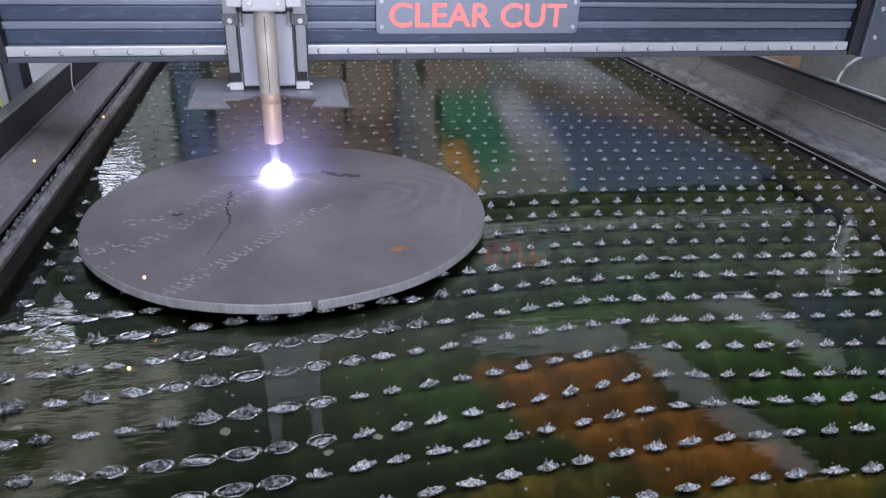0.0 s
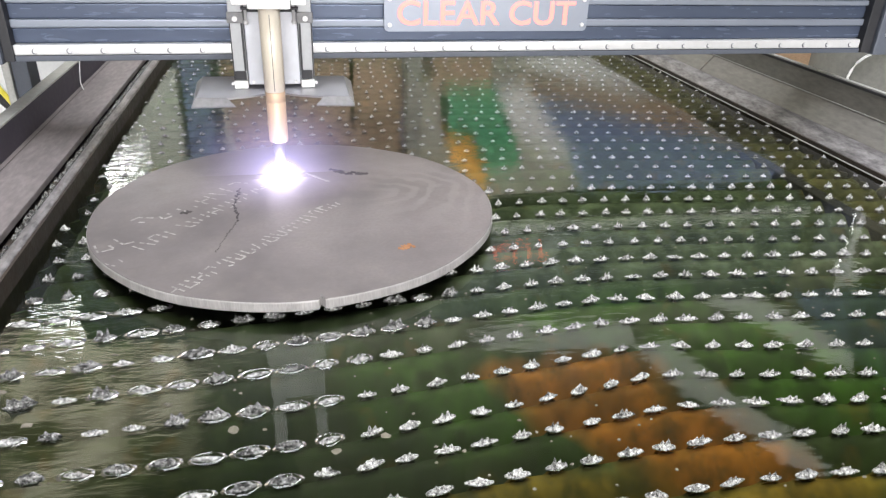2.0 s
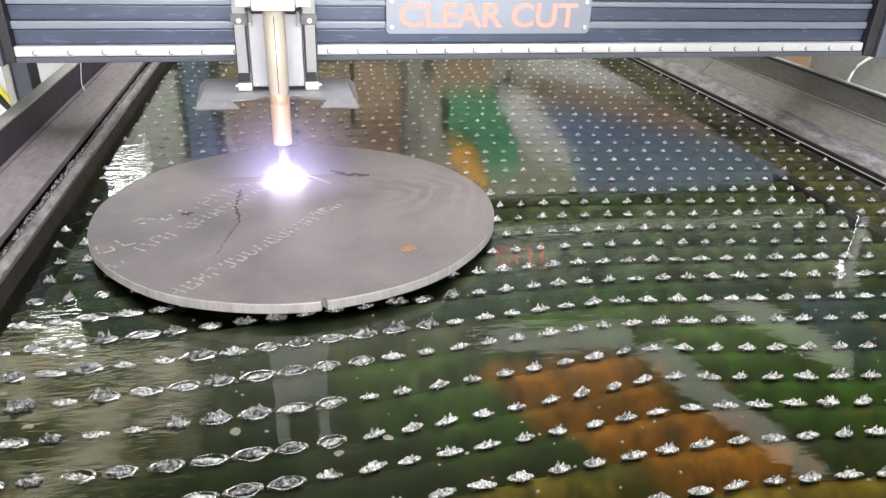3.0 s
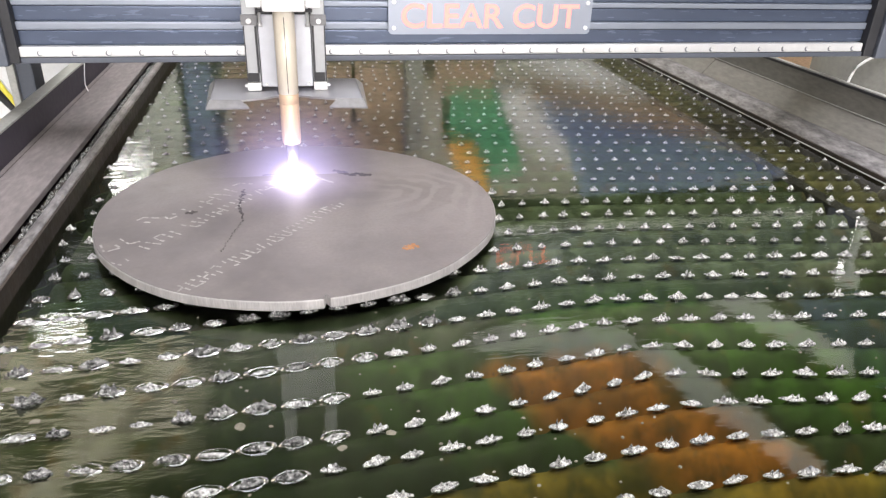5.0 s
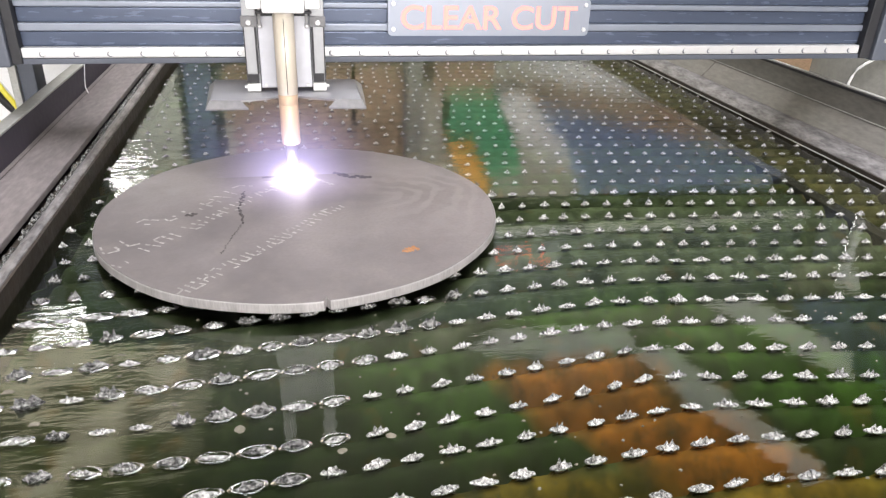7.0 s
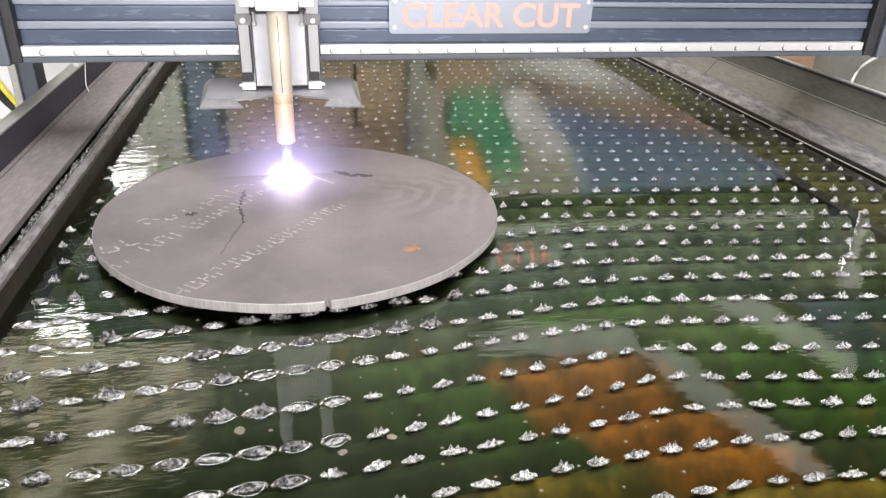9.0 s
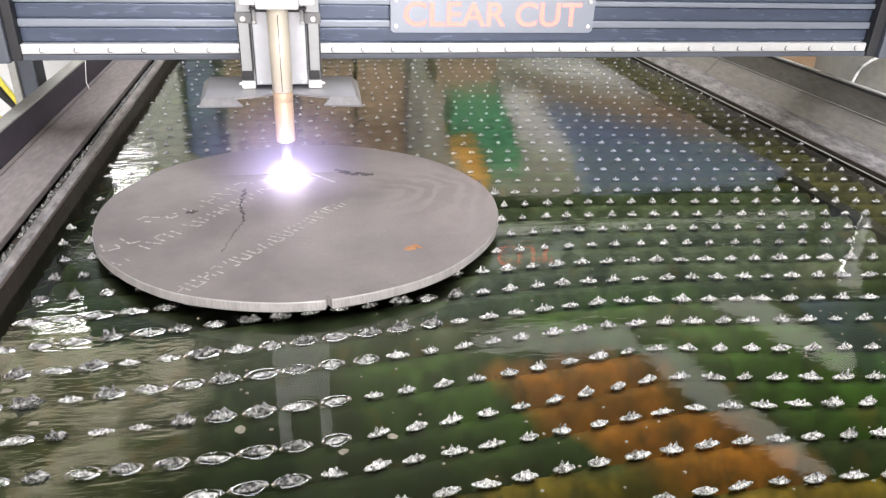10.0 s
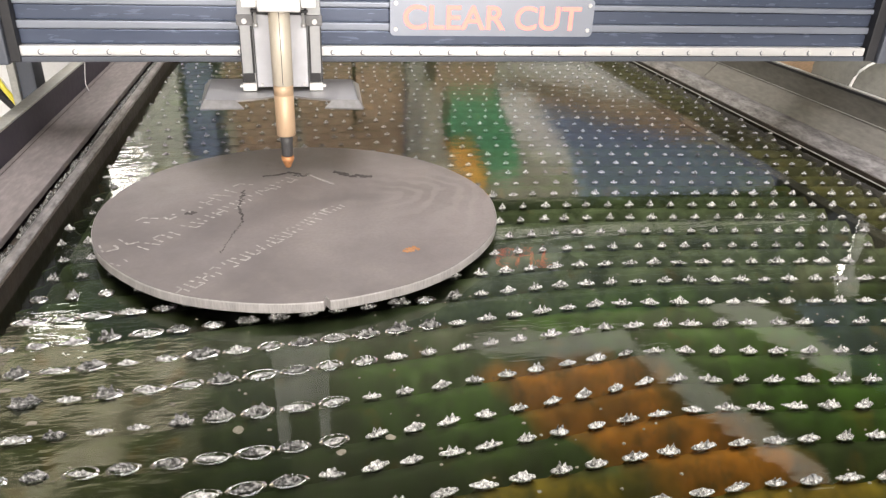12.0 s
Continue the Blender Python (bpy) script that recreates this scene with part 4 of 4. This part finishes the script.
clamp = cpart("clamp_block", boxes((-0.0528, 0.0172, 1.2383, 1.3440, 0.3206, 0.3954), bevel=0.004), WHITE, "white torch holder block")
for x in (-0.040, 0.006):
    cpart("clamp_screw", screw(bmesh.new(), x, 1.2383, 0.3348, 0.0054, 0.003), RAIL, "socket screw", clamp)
# plate added out of view to broaden the holder's reflection
cpart("holder_plate", boxes((-0.052, 0.016, 1.300, 1.338, 0.3965, 0.53), bevel=0.002), WHITE, "white plate added to the holder for its reflection")
cpart("clamp_lip", boxes((-0.0648, 0.0293, 1.2644, 1.2770, 0.3165, 0.3201), bevel=0.001), BLACK, "dark strip under the holder's front edge")
cpart("cross_bar", boxes((-0.066, 0.027, 1.338, 1.346, 0.302, 0.3095), bevel=0.001), BLACK, "dark cross bar")

# splash shield: a folded plate with a cut-away middle
bm = bmesh.new()
prof = [(-0.160, 1.45), (-0.156, 1.290), (-0.105, 1.286), (-0.060, 1.300), (-0.040, 1.312), (0.000, 1.312), (0.022, 1.300), (0.066, 1.284), (0.112, 1.280), (0.112, 1.44)]
bm2 = prism(prof, "z", 0.160, 0.1635)
cpart("splash_shield", bm2, SHIELD, "grey folded splash shield")
for pts in ([(-0.157, 1.2895, 0.1615), (-0.104, 1.2855, 0.1615), (-0.090, 1.2830, 0.1475), (-0.165, 1.2860, 0.1460)],
            [(0.067, 1.2835, 0.1615), (0.113, 1.2795, 0.1615), (0.121, 1.2760, 0.1460), (0.052, 1.2800, 0.1475)]):
    bm = bmesh.new()
    lo = [bm.verts.new(p) for p in pts]
    hi = [bm.verts.new((p[0], p[1] - 0.001, p[2] + 0.003)) for p in pts]
    bm.faces.new(lo)
    bm.faces.new(hi)
    for i in range(4):
        bm.faces.new((lo[i], lo[(i + 1) % 4], hi[(i + 1) % 4], hi[i]))
    bmesh.ops.recalc_face_normals(bm, faces=bm.faces)
    cpart("shield_flap", bm, FLAP, "bent-down flap with its shade in the colour")

for pts in ([(-0.1605, 1.450, 0.1617), (-0.1565, 1.2895, 0.1617), (-0.1655, 1.2860, 0.1465), (-0.1735, 1.452, 0.1500)],
            [(0.1125, 1.440, 0.1617), (0.1125, 1.2795, 0.1617), (0.1212, 1.2760, 0.1465), (0.1270, 1.442, 0.1500)]):
    bm = bmesh.new()
    lo = [bm.verts.new(p) for p in pts]
    hi = [bm.verts.new((p[0], p[1], p[2] + 0.0022)) for p in pts]
    bm.faces.new(lo)
    bm.faces.new(hi)
    for i in range(4):
        bm.faces.new((lo[i], lo[(i + 1) % 4], hi[(i + 1) % 4], hi[i]))
    bmesh.ops.recalc_face_normals(bm, faces=bm.faces)
    cpart("shield_flap", bm, SHIELD, "bent-down side flap")

# torch set back along the camera's sight lines to fit the view
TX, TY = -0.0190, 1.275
torch = cpart("torch_sleeve", lathe([(0.0170, 0.1776), (0.0177, 0.1782), (0.0181, 0.3290)], TX, TY), CREAM, "brass torch sleeve, its lighting put in the pale colour")
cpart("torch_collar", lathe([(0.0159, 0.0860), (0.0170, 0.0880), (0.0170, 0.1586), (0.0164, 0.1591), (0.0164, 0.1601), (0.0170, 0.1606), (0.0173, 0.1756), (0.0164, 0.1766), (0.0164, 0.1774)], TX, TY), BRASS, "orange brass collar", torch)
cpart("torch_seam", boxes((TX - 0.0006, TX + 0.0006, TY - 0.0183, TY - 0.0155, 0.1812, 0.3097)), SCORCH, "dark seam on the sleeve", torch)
cpart("nozzle_cup", lathe([(0.0098, 0.0470), (0.0104, 0.0480), (0.0104, 0.0700), (0.0112, 0.0720), (0.0114, 0.0855)], TX, TY), CUP, "grey steel cup, darkened against the arc's glare", torch)
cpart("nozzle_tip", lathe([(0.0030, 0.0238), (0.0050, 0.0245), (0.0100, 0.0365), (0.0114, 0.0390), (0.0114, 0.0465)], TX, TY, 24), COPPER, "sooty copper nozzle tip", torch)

# ---- the arc ----
arc = thing("plasma_arc", "blinding white plasma arc with a violet glow", "arc", at=(TX, TY - 0.018, 0.029))


def ball(r, rz, n=3, z=0.0):
    bm = bmesh.new()
    bmesh.ops.create_icosphere(bm, subdivisions=n, radius=1.0, matrix=Matrix.Translation((0, 0, z)) @ Matrix.Diagonal((r, r, rz, 1)))
    for f in bm.faces:
        f.smooth = True
    return bm


def bloom(name, color, strength, power, radius, along=1.0):
    """Drawn lens bloom, fading out from its middle: adds light, hides nothing."""
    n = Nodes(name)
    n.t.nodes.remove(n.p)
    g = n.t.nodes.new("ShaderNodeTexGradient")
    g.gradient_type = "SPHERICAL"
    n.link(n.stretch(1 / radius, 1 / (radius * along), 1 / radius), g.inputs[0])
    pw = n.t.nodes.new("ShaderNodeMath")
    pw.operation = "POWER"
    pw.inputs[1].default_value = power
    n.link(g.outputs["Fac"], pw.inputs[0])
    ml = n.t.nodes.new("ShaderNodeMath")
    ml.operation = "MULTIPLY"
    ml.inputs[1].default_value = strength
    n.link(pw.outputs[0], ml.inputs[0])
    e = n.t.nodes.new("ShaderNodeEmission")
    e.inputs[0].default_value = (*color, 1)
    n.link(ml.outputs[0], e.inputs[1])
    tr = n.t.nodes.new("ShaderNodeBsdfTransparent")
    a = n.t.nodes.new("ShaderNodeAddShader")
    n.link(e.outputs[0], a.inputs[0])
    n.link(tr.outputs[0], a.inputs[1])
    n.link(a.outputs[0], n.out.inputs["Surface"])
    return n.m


def sheet(r, turn):
    bm = bmesh.new()
    bmesh.ops.create_circle(bm, cap_ends=True, segments=48, radius=r, matrix=turn)
    return bm


part("core", ball(0.027, 0.020, 4, 0.0015), glow("arc_core", (0.86, 0.80, 1.0), 18.0), arc)
# lens bloom drawn as glowing sheets, plate halves stretched to look round
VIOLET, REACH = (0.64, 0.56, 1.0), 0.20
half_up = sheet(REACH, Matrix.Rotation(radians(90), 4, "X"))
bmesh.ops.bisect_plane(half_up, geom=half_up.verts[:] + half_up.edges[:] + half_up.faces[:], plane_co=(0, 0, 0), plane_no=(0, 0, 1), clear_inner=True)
part("bloom_sheet", half_up, bloom("bloom_sheet", VIOLET, 1.25, 2.8, REACH), arc, "violet bloom of the arc drawn on an upright sheet")
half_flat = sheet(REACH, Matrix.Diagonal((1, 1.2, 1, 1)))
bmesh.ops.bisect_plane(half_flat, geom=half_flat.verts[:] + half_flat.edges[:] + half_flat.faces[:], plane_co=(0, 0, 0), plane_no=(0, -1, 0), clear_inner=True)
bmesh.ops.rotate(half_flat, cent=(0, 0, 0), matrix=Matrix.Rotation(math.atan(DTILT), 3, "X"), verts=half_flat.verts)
part("plate_bloom", half_flat, bloom("plate_bloom", VIOLET, 0.72, 2.8, REACH, 1.2), arc, "violet bloom of the arc drawn over the plate")

# white inner bloom, drawn the same way for the camera's view
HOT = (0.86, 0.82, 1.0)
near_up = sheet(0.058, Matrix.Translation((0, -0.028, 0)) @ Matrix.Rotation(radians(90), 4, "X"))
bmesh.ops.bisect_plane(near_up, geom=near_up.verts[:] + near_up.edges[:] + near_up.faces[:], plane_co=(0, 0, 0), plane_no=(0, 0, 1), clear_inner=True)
part("inner_bloom", near_up, bloom("inner_bloom", HOT, 10.0, 2.4, 0.058), arc, "white bloom of the arc drawn on an upright sheet")
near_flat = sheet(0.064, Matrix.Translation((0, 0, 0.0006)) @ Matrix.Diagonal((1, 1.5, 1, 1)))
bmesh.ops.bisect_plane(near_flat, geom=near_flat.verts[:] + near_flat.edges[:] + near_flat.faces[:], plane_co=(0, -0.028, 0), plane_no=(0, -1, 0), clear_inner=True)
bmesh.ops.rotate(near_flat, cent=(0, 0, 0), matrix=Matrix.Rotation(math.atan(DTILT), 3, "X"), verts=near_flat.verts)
part("inner_bloom", near_flat, bloom("inner_plate_bloom", HOT, 8.0, 2.6, 0.064, 1.5), arc, "white bloom of the arc drawn over the plate")

# ---- beside the table ----
bundle = thing("cable_bundle", "yellow, white and black cables beside the gantry foot", "cables", at=(-0.695, 2.12, FLOOR_Z))
for i, (m, r) in enumerate(((CABLE_Y, 0.007), (CABLE_W, 0.008), (CABLE_K, 0.012), (CABLE_Y, 0.006), (CABLE_K, 0.010), (CABLE_W, 0.005))):
    o = 0.012 * i
    pts = [(-0.075 - 0.5 * o + (0.055 + 0.006 * i) * math.sin(math.pi * (j - 9) / 5 + 0.4 * i) * (j > 8), 0.03 * math.cos(0.7 * j + 2 * i) - 0.05 * (j / 14), 0.05 * j if j < 9 else 0.45 + 0.06 * (j - 9) + 0.02 * math.sin(i)) for j in range(19)]
    part("cable", tube(pts, r), m, bundle)
# white block added in place of brightly lit floor beyond the table
lone("white_block", boxes((-1.5, -0.70, 2.65, 3.1, FLOOR_Z, 0.12), bevel=0.01), WHITE, "white block standing in for bright floor beside the table", "cabinet")

crate = lone("wooden_crate", boxes((1.70, 2.16, 2.60, 3.1, FLOOR_Z, 0.20), bevel=0.008), TAN, "tan plywood crate on the floor", "crate")
duct = thing("duct", "pale galvanised duct standing beside the table", "duct", at=(1.99, 2.14, FLOOR_Z))
part("pipe", lathe([(0.22, 0), (0.22, 0.3), (0.225, 0.31), (0.225, 0.33), (0.22, 0.34), (0.22, 0.88)], 0, 0, 40), GALV, duct)
whip = lone("white_cable", tube([(1.786, 2.034, -0.10), (1.786, 2.034, -0.03), (1.785, 2.035, -0.006), (1.788, 2.030, 0.019), (1.793, 2.021, 0.044), (1.803, 2.005, 0.065), (1.816, 1.989, 0.081), (1.85, 1.965, 0.10)], 0.0042), CABLE_W, "white cable clinging to the round duct", "cable")
wire = lone("thin_wire", tube([(-0.545, 1.975, 0.0905), (-0.5395, 1.965, 0.086), (-0.5395, 1.945, 0.055), (-0.536, 1.925, 0.040), (-0.525, 1.90, 0.0312)], 0.0012), CABLE_W, "thin pale wire hanging on the ledge", "wire")

# slag grains in the gutter
vs, fs = [], []
for i in range(900):
    x, y = rng.uniform(-0.438, -0.422), rng.uniform(0.6, 2.6)
    s, z = rng.uniform(0.0012, 0.0042), 0.012
    b = len(vs)
    vs += [(x + s * rng.uniform(-1, 1), y + s * rng.uniform(-1, 1), z + s * q) for q in (0, 0, 0, 0)]
    vs.append((x, y, z + 2 * s))
    vs[b:b + 4] = [(x - s, y - s * 0.7, z), (x + s * 0.8, y - s, z), (x + s, y + s, z), (x - s * 0.7, y + s, z)]
    fs += [(b, b + 1, b + 4), (b + 1, b + 2, b + 4), (b + 2, b + 3, b + 4), (b + 3, b, b + 4)]
me = bpy.data.meshes.new("slag_grains")
me.from_pydata(vs, [], fs)
me.materials.append(SLAG)
tagged(new("slag_grains", me), "small slag grains in the gutter of the table", "slag", kind="stuff")


# flakes of scum afloat
vs, fs = [], []
spots = [(rng.uniform(-0.36, 0.75), rng.uniform(0.40, 0.95), rng.uniform(0.0007, 0.002)) for _ in range(170)]
spots += [(-0.082, 0.600, 0.006), (0.020, 0.552, 0.0042), (0.072, 0.566, 0.0045), (0.27, 0.745, 0.003), (-0.29, 0.64, 0.005), (-0.335, 0.70, 0.005)]
for x, y, q in spots:
    if math.hypot(x - DX, y - DY) < DR:
        continue
    b, k = len(vs), 8
    for z, f in ((0.0004, 1.15), (0.0016, 0.8)):
        vs += [(x + f * q * 1.3 * rng.uniform(0.6, 1.1) * math.cos(2 * math.pi * i / k), y + f * q * rng.uniform(0.5, 1.1) * math.sin(2 * math.pi * i / k), z) for i in range(k)]
    fs += [(b + i, b + (i + 1) % k, b + k + (i + 1) % k, b + k + i) for i in range(k)]
    fs.append(tuple(b + k + i for i in range(k)))
me = bpy.data.meshes.new("scum")
me.from_pydata(vs, [], fs)
me.materials.append(SCUM)
tagged(new("scum", me), "pale tan flakes of scum afloat on the water", "scum", kind="stuff")

SPARK = glow("spark_glow", (1.0, 0.42, 0.12), 9.0)
sparks = []
for x, y, z, lift in ((-0.195, 0.86, 0.048, 0), (-0.19, 0.70, 0.02, 0), (-0.40, 1.62, 0.045, 0), (-0.47, 1.37, 0.036, 0), (-0.46, 1.07, 0.04, 0), (-0.25, 0.50, 0.012, 0), (0.30, 0.72, 0.05, 1.5)):
    bm = bmesh.new()
    bmesh.ops.create_icosphere(bm, subdivisions=1, radius=1.0, matrix=Matrix.Diagonal((0.0022, 0.0022, 0.0026, 1)) if not lift else Matrix.Diagonal((0.0022, 0.012, 0.002, 1)))
    sp = lone("spark", bm, SPARK, "small glowing orange spark thrown from the cut", "spark", "sparks of the cut")
    sp.location = (x, y, z)
    sparks.append((sp, x, y, z, lift))


# ---- what moves ----
def motions():
    # seconds, carriage across, gantry along
    steps = [(0.0, -0.0126, 0.0085), (0.5, -0.0125, 0.0075), (1.0, -0.0143, 0.0055), (1.5, -0.0162, 0.0050), (2.0, -0.0174, 0.0032),
             (2.5, -0.0163, 0.0015), (3.0, -0.0132, -0.0020), (4.0, -0.0075, -0.0034), (5.0, -0.0020, -0.0022), (5.5, 0.0, 0.0),
             (6.0, 0.0002, 0.0030), (6.5, -0.0006, 0.0058), (7.0, -0.0034, 0.0088), (8.0, -0.0092, 0.0105), (9.0, -0.0138, 0.0082),
             (9.5, -0.0151, 0.0066), (10.0, -0.0155, 0.0045), (10.5, -0.0144, 0.0008), (11.0, -0.0122, -0.0010), (11.4, -0.0118, -0.0012),
             (12.0, -0.0122, -0.0005)]
    walk(gantry, [(t, pose(0.39, GY + y, 0.2)) for t, x, y in steps])
    walk(carriage, [(t, pose(CX + x, 1.35 + y, 0.2)) for t, x, y in steps])
    off = 11.333
    RISE = (11.55, 11.8)
    rows = [(t, pose(TX + x, TY - 0.018 + y, 0.029)) for t, x, y in steps if t < off]
    # the arc goes out: it sinks away under the tank
    rows += [(off, pose(TX - 0.0118, TY - 0.019, 0.029)), (off + 0.034, pose(TX - 0.0118, TY, -0.42)), (12.0, pose(TX - 0.0122, TY, -0.42))]
    walk(arc, rows)
    # the torch lifts off the plate once the cut is done
    walk(torch, [(0.0, pose(0, 0, 0)), (RISE[0], pose(0, 0, 0)), (RISE[1], pose(0, 0, 0.006)), (12.0, pose(0, 0, 0.016))])
    # sparks drop into the tank and go out in the mud
    for sp, x, y, z, born in sparks:
        if born:
            walk(sp, [(0.0, pose(x - 0.2, y + 0.35, -0.1)), (born - 0.14, pose(x - 0.2, y + 0.35, -0.1)), (born - 0.1, pose(TX, TY - 0.02, 0.05)), (born, pose(x, y, z)), (born + 0.1, pose(x + 0.06, y - 0.12, -0.08)), (12.0, pose(x + 0.06, y - 0.12, -0.08))])
        else:
            walk(sp, [(0.0, pose(x, y, z)), (0.12, pose(x - 0.01, y - 0.01, z)), (0.24, pose(x - 0.02 if x > -0.39 else -0.30, y - 0.02, -0.08)), (12.0, pose(x - 0.02 if x > -0.39 else -0.30, y - 0.02, -0.08))])
    walk(water, [(0.0, pose(0, -0.05, 0)), (3.0, pose(0, -0.035, 0)), (8.0, pose(0, 0.03, 0)), (12.0, pose(0, 0.06, 0))])


motions()
